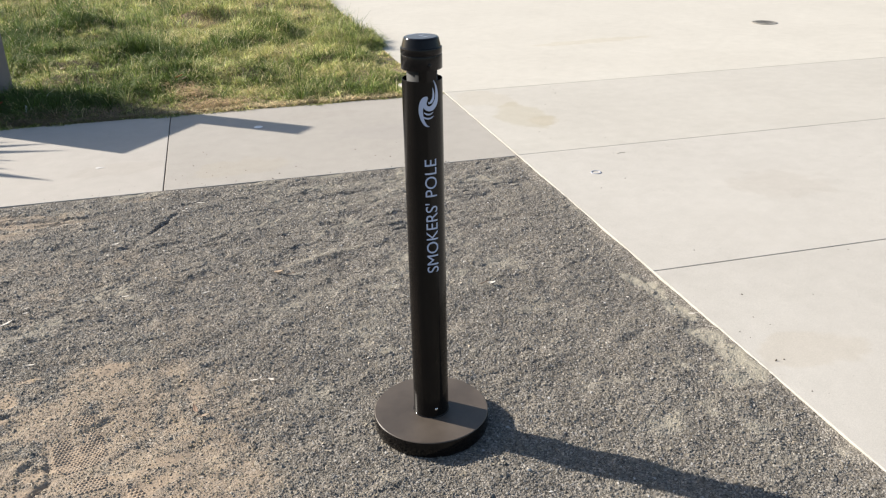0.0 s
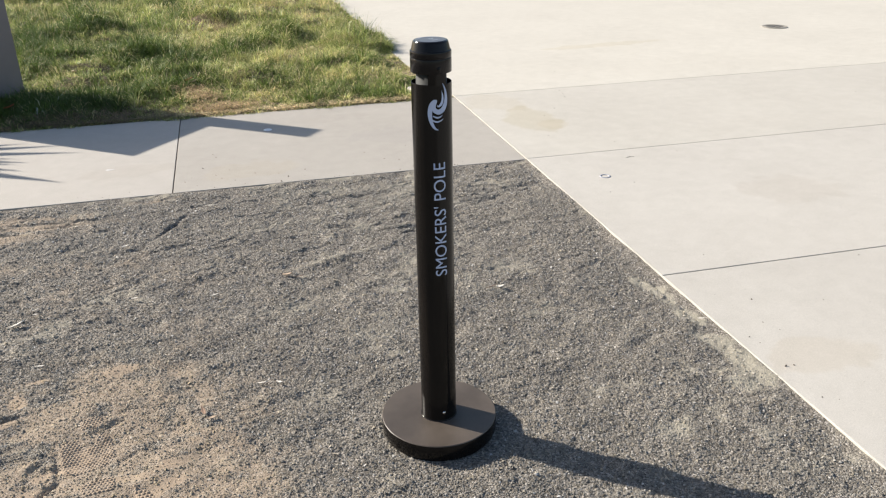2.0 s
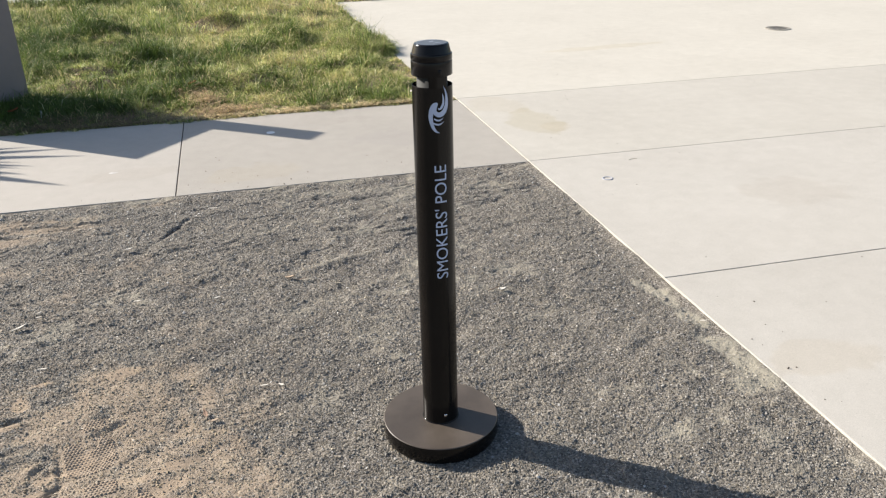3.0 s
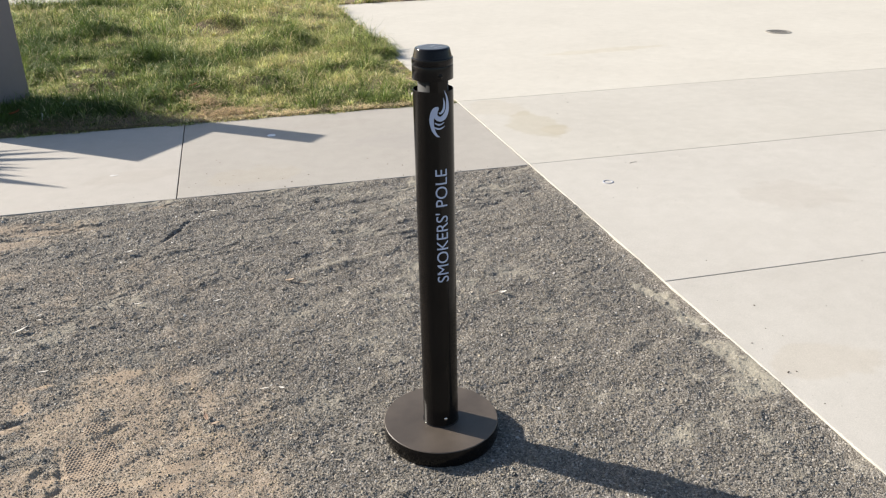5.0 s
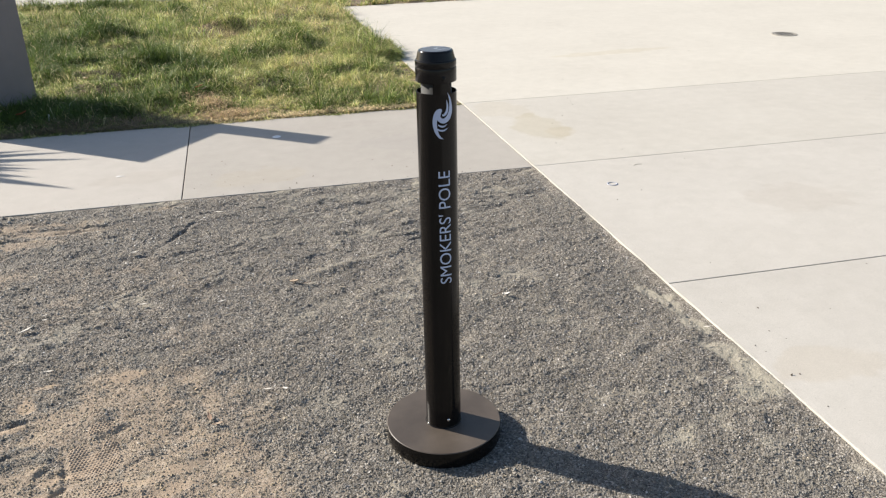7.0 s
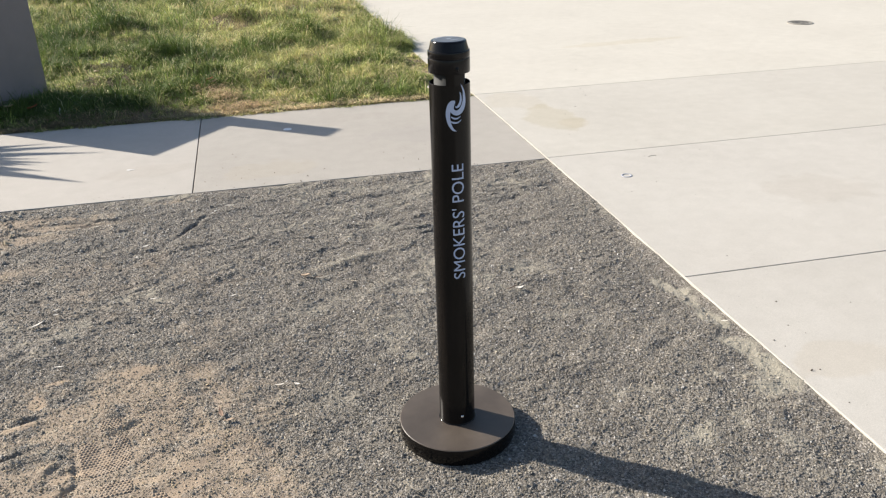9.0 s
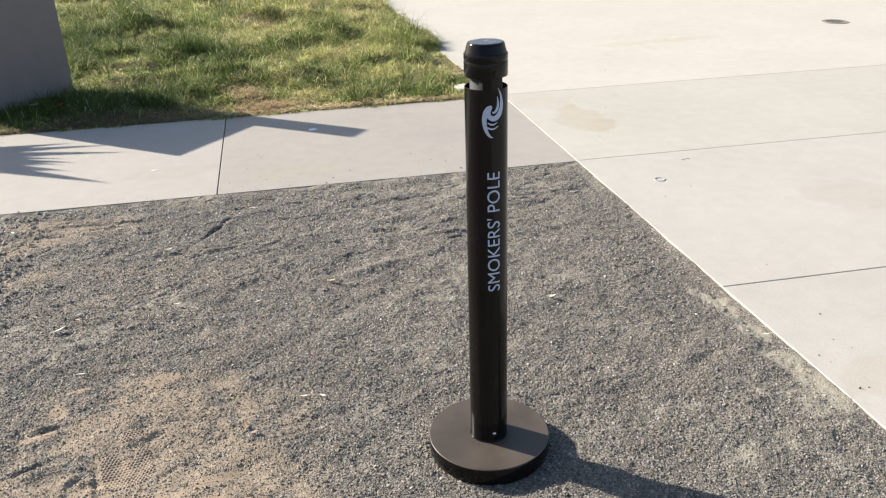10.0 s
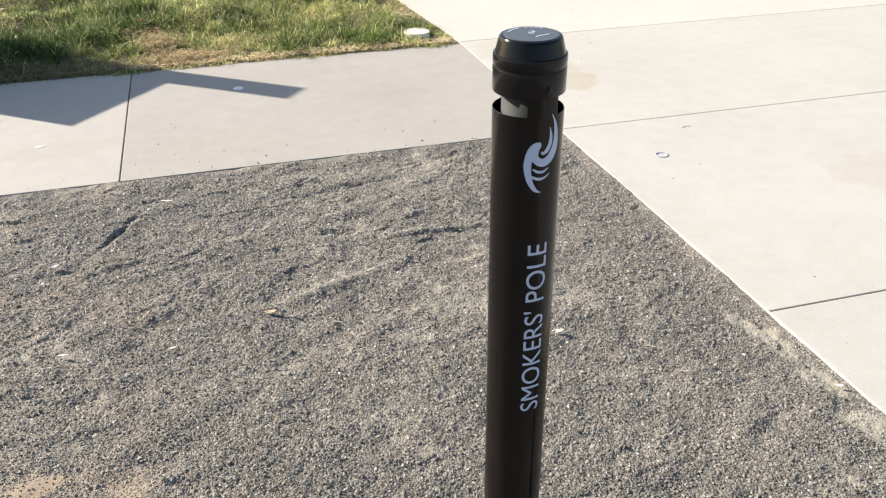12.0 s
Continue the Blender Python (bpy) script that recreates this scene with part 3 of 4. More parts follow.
GOLD = [(0.50, 6.9, 0.70, 1.1, 0.45), (-1.2, 8.2, 0.6, 0.7, 0.3), (0.34, 4.88, 0.16, 0.10, 1.0), (0.75, 5.05, 0.14, 0.10, 0.7), (-0.95, 5.15, 0.25, 0.10, 0.6), (-1.2, 4.75, 0.2, 0.1, 0.6)]


def lawn_height(X, Y, P=None, Q=None):
    edge = np.clip((Y - (3.573 - 0.07 * X)) / 0.8, 0, 1)
    side = np.clip((edge_x(Y) - 0.01 - X) / 0.45, 0, 1)
    flat = np.clip((10.3 - Y) / 1.2, 0, 1) * (1 - blob(X, Y, 1.02, 3.68, 0.25, 0.25))
    flat = flat * (1 - 0.85 * blob(X, Y, -1.45, 4.25, 0.75, 0.65))
    flat = flat * np.clip(1.35 - (Y - 5.5) * 0.22, 0.45, 1)
    lumps = value_noise(X, Y, 0.55, 21) * 0.15 + value_noise(X * 0.8, Y, 0.26, 22) * 0.14
    flat = flat * (1 - 0.9 * np.clip(sum(k * blob(X, Y, cx, cy, rx * 1.3, ry * 1.3) for cx, cy, rx, ry, k in DRY if cy > 4), 0, 1))
    mound = sum(k * blob(X, Y, cx, cy, rx * 0.75, ry * 0.75) for cx, cy, rx, ry, k in LUSH_AND_SHADED) * 0.055
    return 0.003 + np.minimum(edge, side) * (0.035 * flat + (np.maximum(lumps, -0.045) + mound) * flat)


me, gx, gy = grid_mesh("lawn_soil", np.concatenate([np.linspace(-9.0, -4.5, 30)[:-1], np.linspace(-4.5, -0.012, 150)]), np.linspace(WALK_Q + 0.006, 8.62, 230), lawn_height, LAWN_SOIL)
tagged(new("lawn_soil", me), "brown soil and thatch under the lawn", "ground", kind="structure")
me, gx, gy = grid_mesh("lawn_soil_far", np.linspace(0.0, 14.0, 120), np.linspace(5.4, 30, 160), lambda X, Y, P, Q: np.where(Q > 6.725 + 0.028 * P, 0.015 + value_noise(X, Y, 0.5, 23) * 0.02, -0.06), LAWN_SOIL)
tagged(new("lawn_soil_far", me), "brown soil under the lawn beyond the plaza", "ground", kind="structure")


def grass(name, roots, heights, widths, lean, tints, seed):
    """Arching blades of two quads each, joined into one mesh."""
    rng = np.random.RandomState(seed)
    n = len(roots)
    ang = lean[:, 0] + math.pi / 2 + rng.normal(0, 0.6, n)
    side = np.stack([np.cos(ang), np.sin(ang), np.zeros(n)], axis=1)
    fall = np.stack([np.cos(lean[:, 0]), np.sin(lean[:, 0]), np.zeros(n)], axis=1)
    V = np.zeros((n, 6, 3))
    step = heights / 2
    tilt = lean[:, 1] * 0.45
    mid = roots.copy()
    for k, w in enumerate((0.9, 0.85, 0.12)):
        V[:, 2 * k] = mid - side * (widths * w * 0.5)[:, None]
        V[:, 2 * k + 1] = mid + side * (widths * w * 0.5)[:, None]
        mid = mid + fall * (np.sin(tilt) * step)[:, None] + np.stack([np.zeros(n), np.zeros(n), np.cos(tilt) * step], axis=1)
        tilt = tilt + lean[:, 1] * 0.80
    V[:, :, 2] = np.maximum(V[:, :, 2], roots[:, None, 2])
    base = (np.arange(n) * 6)[:, None]
    F = np.concatenate([base + np.array([[2 * k, 2 * k + 1, 2 * k + 3, 2 * k + 2]]) for k in range(2)], axis=0)
    return raw_mesh(name, V.reshape(-1, 3), F, BLADE, np.repeat(tints, 6, axis=0))


def lawn_blades(name, n, x0, x1, y0, y1, keep, seed, wide, tall, spray=0.052):
    rng = np.random.RandomState(seed)
    x, y = rng.uniform(x0, x1, n), rng.uniform(y0, y1, n)
    # gather most blades in clumps that splay outwards
    m = n // 62 + 1
    tuft = rng.randint(0, m, n)
    tx, ty = rng.uniform(x0, x1, m), rng.uniform(y0, y1, m)
    ta, td = rng.rand(n) * math.tau, np.abs(rng.normal(0, 0.62, n))
    spread = spray * rng.lognormal(0, 0.35, m)[tuft]
    pull = rng.rand(n) < 0.66
    x = np.where(pull, tx[tuft] + np.cos(ta) * td * spread, x)
    y = np.where(pull, ty[tuft] + np.sin(ta) * td * spread, y)
    grow, hue, tone = rng.lognormal(0, 0.38, m)[tuft], rng.normal(0, 0.17, m)[tuft], rng.lognormal(0, 0.20, m)[tuft]
    gold = sum(k * blob(x, y, cx, cy, rx, ry) for cx, cy, rx, ry, k in GOLD)
    dry = sum(k * blob(x, y, cx, cy, rx, ry) for cx, cy, rx, ry, k in DRY) + value_noise(x, y, 0.3, 34) * 0.5
    lush_shaded = sum(k * blob(x, y, cx, cy, rx, ry) for cx, cy, rx, ry, k in LUSH_AND_SHADED)
    lush_shaded = lush_shaded + value_noise(x, y, 0.5, 31) * 0.9 + value_noise(x, y, 0.16, 32) * 0.8
    ok = keep(x, y) & (np.hypot(x - 1.017, y - 3.668) > 0.074) & (rng.rand(n) > np.clip(dry * 0.65, 0, 0.85))
    x, y, dry, lush_shaded, gold, grow, hue, tone, ta, td, pull = (v[ok] for v in (x, y, dry, lush_shaded, gold, grow, hue, tone, ta, td, pull))
    n = len(x)
    near = np.clip((y - (3.50 - 0.07 * x)) / 0.14, 0.5, 1)
    h = tall * (0.78 + 0.70 * np.clip(lush_shaded, -0.5, 1.4)) * np.where(pull, grow * (1.35 - 0.35 * np.clip(td, 0, 1.5)), 0.6) * rng.uniform(0.6, 1.25, n) * near * (1 - 0.5 * np.clip(dry, 0, 1))
    bush = blob(x, y, 1.10, 5.65, 0.20, 0.36)
    rim = np.where(x > edge_x(y) + 0.05, 1.0, np.clip((edge_x(y) + 0.03 - x) / 0.25, 0.35, 1))
    rim = np.maximum(rim, np.clip((y - 5.9) / 0.6, 0, 0.9))
    h = h * np.maximum(rim, bush * 1.25) * (1 - 0.35 * blob(x, y, -1.2, 3.85, 0.9, 0.35))
    h = np.clip(h * (0.80 + 0.20 * np.clip((y - 4.2) / 0.9, 0, 1)), 0.025, 0.32)
    w = wide * rng.uniform(0.6, 1.4, n)
    az = np.where(pull, ta + rng.normal(0, 0.6, n), rng.rand(n) * math.tau)
    lean = np.stack([az, np.clip(1.1 + 0.9 * np.clip(td, 0, 1.4) + rng.normal(0, 0.4, n), 0.2, 2.6)], axis=1)
    kind = rng.normal(0.50, 0.15, n) + hue + value_noise(x, y, 0.35, 36) * 0.35 + np.clip(x + 0.2, -1.2, 1.0) * 0.15 + np.clip(dry, 0, 1) * 0.45 - np.clip(lush_shaded, -0.6, 1.9) * 0.46 + gold * 0.16
    kind = np.where(rng.rand(n) < (0.15 + 0.08 * (x > -0.6)) * (1 - 0.75 * np.clip(lush_shaded, 0, 1)), rng.uniform(0.8, 1.05, n), kind - 0.09)          # dead blades among the green
    stops = np.array([0.0, 0.35, 0.60, 0.85, 1.05])
    cols = np.array([[0.082, 0.124, 0.027], [0.254, 0.306, 0.084], [0.440, 0.432, 0.160], [0.650, 0.565, 0.285], [0.78, 0.62, 0.39]])
    t = np.stack([np.interp(kind, stops, cols[:, c]) for c in range(3)], axis=1) * (rng.uniform(0.76, 1.26, n) * np.where(pull, tone, 0.78) * (1.13 + 0.28 * gold))[:, None]
    z = lawn_height(x, y) - 0.004
    return grass(name, np.stack([x, y, z], axis=1), h, w, lean, np.clip(t, 0.01, 1), seed + 1)


near_keep = lambda x, y: (y > 3.518 - 0.068 * x + value_noise(x, y, 0.12, 35) * 0.07) & (x < edge_x(y) + 0.01 + 0.10 * np.maximum(value_noise(x, y, 0.25, 39), 0) * (y > 5.5)) & (x > -1.95 - 0.17 * (y - 3.6))
tagged(new("lawn_grass", lawn_blades("lawn_grass", 300000, -2.4, 1.35, 3.45, 7.0, near_keep, 40, 0.0034, 0.068)), "unmown green and straw-coloured lawn grass in tufts", "grass", kind="stuff")
far_keep = lambda x, y: (x < edge_x(y) + 0.01 + 0.10 * np.maximum(value_noise(x, y, 0.25, 39), 0)) & (x > -1.95 - 0.17 * (y - 3.6)) & ((y < 10.30 - 0.07 * x + value_noise(x, y, 0.2, 38) * 0.45) | (x > -0.38))
tagged(new("lawn_grass_far", lawn_blades("lawn_grass_far", 140000, -3.0, 1.6, 7.0, 11.0, far_keep, 50, 0.0046, 0.105, 0.10)), "unmown green lawn grass farther back", "grass", kind="stuff")
strip_keep = lambda x, y: (x >= edge_x(y) - 0.1) & (y > 8.76 - 0.04 * (x - 1.5) + value_noise(x, y, 0.15, 37) * 0.10)
tagged(new("strip_grass", lawn_blades("strip_grass", 24000, 1.3, 6.0, 8.5, 10.6, strip_keep, 60, 0.008, 0.10)), "green grass strip beyond the plaza", "grass", kind="stuff")


side_keep = lambda x, y: (y > 3.533 - 0.068 * x) & (x <= -1.95 - 0.17 * (y - 3.6)) & (np.hypot(x + 3.347, y - 4.255) > 0.15)
tagged(new("lawn_grass_side", lawn_blades("lawn_grass_side", 26000, -6.5, -1.9, 3.45, 10.0, side_keep, 70, 0.013, 0.13)), "unmown green lawn grass beside the panel", "grass", kind="stuff")


def tussock(x, y, rx, ry, n, tall, seed):
    """A dense clump of arching blades with a few seed stalks."""
    rng = np.random.RandomState(seed)
    a, d = rng.rand(n) * math.tau, np.sqrt(rng.rand(n))
    px, py = x + np.cos(a) * d * rx, y + np.sin(a) * d * ry
    keep = px < edge_x(py) + 0.05
    px, py, a, d = px[keep], py[keep], a[keep], d[keep]
    n = len(px)
    h = tall * (1.0 + value_noise(px, py, 0.09, 67) * 0.9 - 0.25 * d) * rng.uniform(0.35, 1.15, n)
    stalk = rng.rand(n) < 0.005
    h = np.where(stalk, tall * rng.uniform(1.2, 1.6, n), h)
    w = np.where(stalk, 0.0016, 0.0042 * rng.uniform(0.6, 1.4, n))
    lean = np.stack([a + rng.normal(0, 1.1, n), np.where(stalk, 0.25, np.clip(rng.normal(1.2 + 0.6 * d, 0.5, n), 0.2, 2.4))], axis=1)
    t = np.array([0.33, 0.37, 0.115]) * rng.uniform(0.4, 1.5, (n, 1))
    dead = (rng.rand(n) < 0.10) | stalk
    t = np.where(dead[:, None], np.array([0.50, 0.42, 0.24]), t)
    z = lawn_height(px, py) - 0.004
    return grass("grass_tussock", np.stack([px, py, z], axis=1), h, w, lean, t, seed + 1)


tagged(new("grass_tussock", tussock(0.98, 5.30, 0.24, 0.22, 7000, 0.15, 64)), "dense dark green grass tussock at the plaza's edge", "grass")
tagged(new("grass_tussock", tussock(1.04, 5.68, 0.26, 0.34, 7500, 0.16, 66)), "dark green grass tussock leaning over the concrete", "grass")


# ---- loose stones of the gravel ----
def stones(name, n, x, y, size, tint, seed, sink=0.25, ground=gravel_height):
    rng = np.random.RandomState(seed)
    base = np.array([[1, 0, 0], [0, 1, 0], [-1, 0, 0], [0, -1, 0], [0, 0, 1]], dtype=float)
    tri = np.array([[0, 1, 4], [1, 2, 4], [2, 3, 4], [3, 0, 4]])
    sc = size[:, None] * rng.uniform(0.55, 1.25, (n, 3)) * np.array([1, 1, 0.95])
    V = base[None] * sc[:, None, :] + rng.normal(0, 0.20, (n, 5, 3)) * size[:, None, None]
    a, t = rng.rand(n) * math.tau, rng.normal(0, 0.35, n)
    ca, sa, ct, st = np.cos(a), np.sin(a), np.cos(t), np.sin(t)
    vx, vy, vz = V[..., 0], V[..., 1], V[..., 2]
    vx, vz = vx * ct[:, None] + vz * st[:, None], -vx * st[:, None] + vz * ct[:, None]
    vx, vy = vx * ca[:, None] - vy * sa[:, None], vx * sa[:, None] + vy * ca[:, None]
    z = ground(x, y) - 0.003 + size * (0.30 - sink)
    V = np.stack([vx + x[:, None], vy + y[:, None], vz + z[:, None]], axis=-1)
    F = (np.arange(n) * 5)[:, None, None] + tri[None]
    return raw_mesh(name, V.reshape(-1, 3), F.reshape(-1, 3), STONE, np.repeat(tint, 5, axis=0))


def gravel_stones(name, n, y0, y1, mean, seed, x0=-1.85, x1=1.13, pale=1.0):
    rng = np.random.RandomState(seed)
    x, y = rng.uniform(x0, x1, n), rng.uniform(y0, y1, n)
    soil = np.maximum(soil_at(x, y), dust_at(x, y) * 0.9)
    size = mean * np.clip(rng.lognormal(0, 0.38, n), 0.4, 2.6)
    q = (y - C0.y + 0.068 * (x - C0.x)) - 0.0
    ok = (rng.rand(n) > np.clip(soil * 1.05 - 0.12, 0, 0.80)) & (rng.rand(n) > tread_at(x, y) * 0.90) & (x < edge_x(y) + 0.02 + rng.normal(-0.006, 0.006, n)) & (q < rng.normal(-0.016, 0.006, n)) & (np.hypot(x, y) > 0.150)
    x, y, size = x[ok], y[ok], size[ok]
    n = len(x)
    k = rng.rand(n)
    v = np.where(k < 0.17, rng.uniform(0.09, 0.145, n), np.where(k < 0.75, rng.uniform(0.160, 0.255, n), np.where(k < 0.98, rng.uniform(0.255, 0.37, n), rng.uniform(0.39, 0.55, n))))
    v = v * pale * (1 + 0.13 * np.clip((y - 1.35) / 0.45, 0, 1))
    warm = np.where(v > 0.4, 0.08, np.where(rng.rand(n) < 0.25, 0.30, 0.17)) + soil[ok] * 0.05
    dusty = np.minimum(soil[ok] * 0.95, 0.75)
    v = v * (1 - dusty) + rng.uniform(0.25, 0.44, n) * dusty
    earthy = np.clip(soil_at(x, y) * 0.7, 0, 0.5)          # stones in the soil carry its colour
    tint = np.stack([v * (1 + warm * 0.40 + earthy * 0.22), v * (1 - warm * 0.02), v * (1 - warm * 0.70 - earthy * 0.24)], axis=1)
    return stones(name, n, x, y, size, tint, seed + 1)


tagged(new("gravel_stones", gravel_stones("gravel_stones", 205000, -0.72, 0.75, 0.0022, 70, -1.40, 1.13, 0.98)), "small crushed grey stones lying loose on the bed", "gravel", kind="stuff")
tagged(new("gravel_stones_back", gravel_stones("gravel_stones_back", 125000, 0.75, 2.25, 0.0024, 80, -1.70, 1.13, 1.0)), "small crushed grey stones towards the walk", "gravel", kind="stuff")

tagged(new("gravel_stones_apron", gravel_stones("gravel_stones_apron", 60000, -5.2, -0.72, 0.0072, 84)), "small crushed grey stones on the open bed", "gravel", kind="stuff")
tagged(new("gravel_stones_margin", gravel_stones("gravel_stones_margin", 62000, -5.2, 2.25, 0.0082, 86, -5.6, -1.40)), "small crushed grey stones further along the bed", "gravel", kind="stuff")


# ---- smokers' pole ----
R = 0.0466
pole = holder("cigarette_receptacle", pose(0, 0, 0), "black metal smokers' pole on a round base plate standing on gravel", "ashtray post")
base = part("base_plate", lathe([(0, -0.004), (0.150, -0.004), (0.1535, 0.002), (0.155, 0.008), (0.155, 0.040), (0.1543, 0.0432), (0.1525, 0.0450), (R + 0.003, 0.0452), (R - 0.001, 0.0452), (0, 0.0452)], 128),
            BLACK_PLATE_LIT, pole, "black painted round base plate", True)
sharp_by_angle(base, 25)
# light put into the coat: paler on the sunlit, dusty top, gloss black on the side
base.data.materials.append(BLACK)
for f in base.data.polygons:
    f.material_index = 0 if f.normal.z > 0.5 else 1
tube = part("tube", lathe([(R - 0.0018, 0.05), (R, 0.0445), (R + 0.0024, 0.0453), (R + 0.0012, 0.0459), (R + 0.0004, 0.0470), (R, 0.0490), (R, 0.9462), (R - 0.0002, 0.9474), (R - 0.0009, 0.9481), (R - 0.0016, 0.9474), (R - 0.0018, 0.9462), (R - 0.0018, 0.60)], 96), BLACK, pole, "glossy black round tube", True)
sharp_by_angle(tube)
for mid in (0.6, 180.0):
    a, b = radians(mid - 26.6), radians(mid + 26.6)
    strut = lathe([(R - 0.0018, 0.946), (R, 0.946), (R, 0.985), (R - 0.0018, 0.985)], 20, a, b)
    bmesh.ops.holes_fill(strut, edges=[e for e in strut.edges if e.is_boundary])
    sharp_by_angle(part("strut", strut, BLACK, pole, "", True))
liner = part("inner_liner", lathe([(0.0338, 0.62), (0.0350, 0.62), (0.0350, 0.985), (0.0338, 0.985)], 256), LINER, pole, "pale grey metal liner inside the slots", True)
cap = part("cap", lathe([(0, 1.0402), (0.0365, 1.0400), (0.0383, 1.0394), (0.0396, 1.0378), (0.0403, 1.0355), (0.0441, 1.0205), (0.0445, 1.0192), (0.0455, 1.0188), (0.0465, 1.0180), (0.0470, 1.0164),
                         (0.0470, 1.0062), (0.0466, 1.0052), (0.0459, 1.0046), (0.0459, 1.0028), (0.0466, 1.0022), (0.0470, 1.0010), (0.0470, 0.9718), (0.0466, 0.9710), (0.0455, 0.9710), (0.0455, 0.9850), (0, 0.9850)], 96),
           CAP_BLACK, pole, "black domed snuffer cap", True)
sharp_by_angle(cap, 28)
part("sticker", lathe([(0, 1.0407), (0.0345, 1.0406), (0.0347, 1.0400)], 64), STICKER, cap, "dark round sticker")


def bar(parent, x, y, w, h, turn, z=1.0409):
    bm = bmesh.new()
    box(bm, (-w / 2, -h / 2, -0.0002), (w / 2, h / 2, 0.0002), pose(x, y, z, 0, 0, turn))
    return part("print_bar", bm, STICKER_INK, parent)


for k in range(9):
    if k not in (4,):
        a = radians(40 + k * 12.5)
        bar(cap, 0.0285 * math.cos(a), 0.0285 * math.sin(a), 0.0046, 0.0030, math.degrees(a) - 90)
bar(cap, 0.010, -0.013, 0.020, 0.0028, 12)


def on_tube(bm, r):
    """Wraps a flat drawing: x is the arc along the tube in metres, y the height."""
    for v in bm.verts:
        a = v.co.x / R
        v.co = Vector(((r + v.co.z) * math.sin(a), -(r + v.co.z) * math.cos(a), v.co.y))
    return bm


def sliced(bm, axis, lo, hi, step):
    normal = Vector((1, 0, 0)) if axis == 0 else Vector((0, 1, 0))
    k = lo
    while k < hi:
        bmesh.ops.bisect_plane(bm, geom=bm.verts[:] + bm.edges[:] + bm.faces[:], plane_co=normal * k, plane_no=normal)
        k += step
    return bm


curve = bpy.data.curves.new("lettering", "FONT")
curve.body = "SMOKERS' POLE"
curve.size = 1.0
curve.offset = 0.0
curve.space_character = 1.0
tmp = new("lettering_source", curve)
dep = bpy.context.evaluated_depsgraph_get()
flat = bpy.data.meshes.new_from_object(tmp.evaluated_get(dep))
bpy.data.objects.remove(tmp)
bm = bmesh.new()
bm.from_mesh(flat)
xs, ys = [v.co.x for v in bm.verts], [v.co.y for v in bm.verts]
x0, x1, y0, y1 = min(xs), max(xs), min(ys), max(ys)
A_TOP, A_BASE = radians(-17.6) * R, radians(19.5) * R
for v in bm.verts:
    fx, fy = (v.co.x - x0) / (x1 - x0), (v.co.y - y0) / (y1 - y0)
    v.co = Vector((A_BASE + (A_TOP - A_BASE) * fy, 0.4770 + (0.7672 - 0.4770) * fx, 0))
sliced(bm, 0, A_TOP, A_BASE, 0.0022)
part("lettering", on_tube(bm, R + 0.0004), DECAL, pole, "pale blue-grey printed words")


STROKES = [[(440, 527, 2), (463, 580, 16), (472, 640, 28), (466, 695, 37), (442, 740, 43), (406, 762, 42), (374, 752, 38), (358, 728, 36), (360, 698, 38), (384, 670, 14)],
           [(430, 588, 2), (438, 630, 15), (435, 672, 21), (419, 702, 22), (398, 716, 12), (390, 704, 4)],
           [(386, 664, 14), (358, 676, 32), (336, 715, 38), (326, 780, 36), (338, 850, 28), (366, 900, 18), (397, 916, 2)],
           [(352, 792, 8), (378, 807, 14), (405, 808, 12), (433, 792, 3)], [(340, 826, 10), (372, 842, 14), (404, 843, 12), (440, 824, 3)]]


def ribbon(bm, pts):
    """A tapering stroke through (x, y, width) points, smoothed."""
    out = []
    n = len(pts)
    for i in range(n - 1):
        p = [Vector(pts[max(0, min(n - 1, i + k))]) for k in (-1, 0, 1, 2)]
        for s in range(8 if i < n - 2 else 9):
            t = s / 8
            out.append(0.5 * ((2 * p[1]) + (p[2] - p[0]) * t + (2 * p[0] - 5 * p[1] + 4 * p[2] - p[3]) * t * t + (3 * p[1] - p[0] - 3 * p[2] + p[3]) * t ** 3))
    prev = None
    for i, c in enumerate(out):
        d = out[min(i + 1, len(out) - 1)] - out[max(i - 1, 0)]
        nrm = Vector((-d.y, d.x)).normalized() * max(c.z, 0.5) * 0.5
        pair = (bm.verts.new((c.x + nrm.x, c.y + nrm.y, 0)), bm.verts.new((c.x - nrm.x, c.y - nrm.y, 0)))
        if prev:
            bm.faces.new((prev[0], prev[1], pair[1], pair[0]))
        prev = pair
    return bm


bm = bmesh.new()
for k, s in enumerate(STROKES):
    one = bmesh.new()
    ribbon(one, s)
    for v in one.verts:
        v.co = Vector(((v.co.x - 394) / 85.5 * radians(28.5) * R, 0.951 - (v.co.y - 525) * 0.000271, k * 0.00006))
    tmp_me = bpy.data.meshes.new("stroke")
    one.to_mesh(tmp_me)
    one.free()
    bm.from_mesh(tmp_me)
part("emblem", on_tube(bm, R + 0.0004), DECAL, pole, "pale blue-grey printed swirl")
bm = bmesh.new()
for s in STROKES:
    ribbon(bm, s)
for v in bm.verts:
    v.co = Vector(((v.co.x - 394) * 0.000062 + 0.002, -(v.co.y - 720) * 0.000052 + 0.004, 1.0412))
part("cap_emblem", bm, STICKER_INK, cap, "small pale printed swirl")


def screw(r, z, az, radius, material, name, proud):
    bm = lathe([(0, proud), (radius * 0.55, proud * 0.95), (radius * 0.9, proud * 0.6), (radius, 0), (radius, -0.001)], 16)
    a = radians(az)
    m = Matrix.Translation((r * math.sin(a), -r * math.cos(a), z)) @ Matrix.Rotation(a, 4, "Z") @ Matrix.Rotation(radians(90), 4, "X")
    bm.transform(m)
    return part(name, bm, material, pole, "", True)


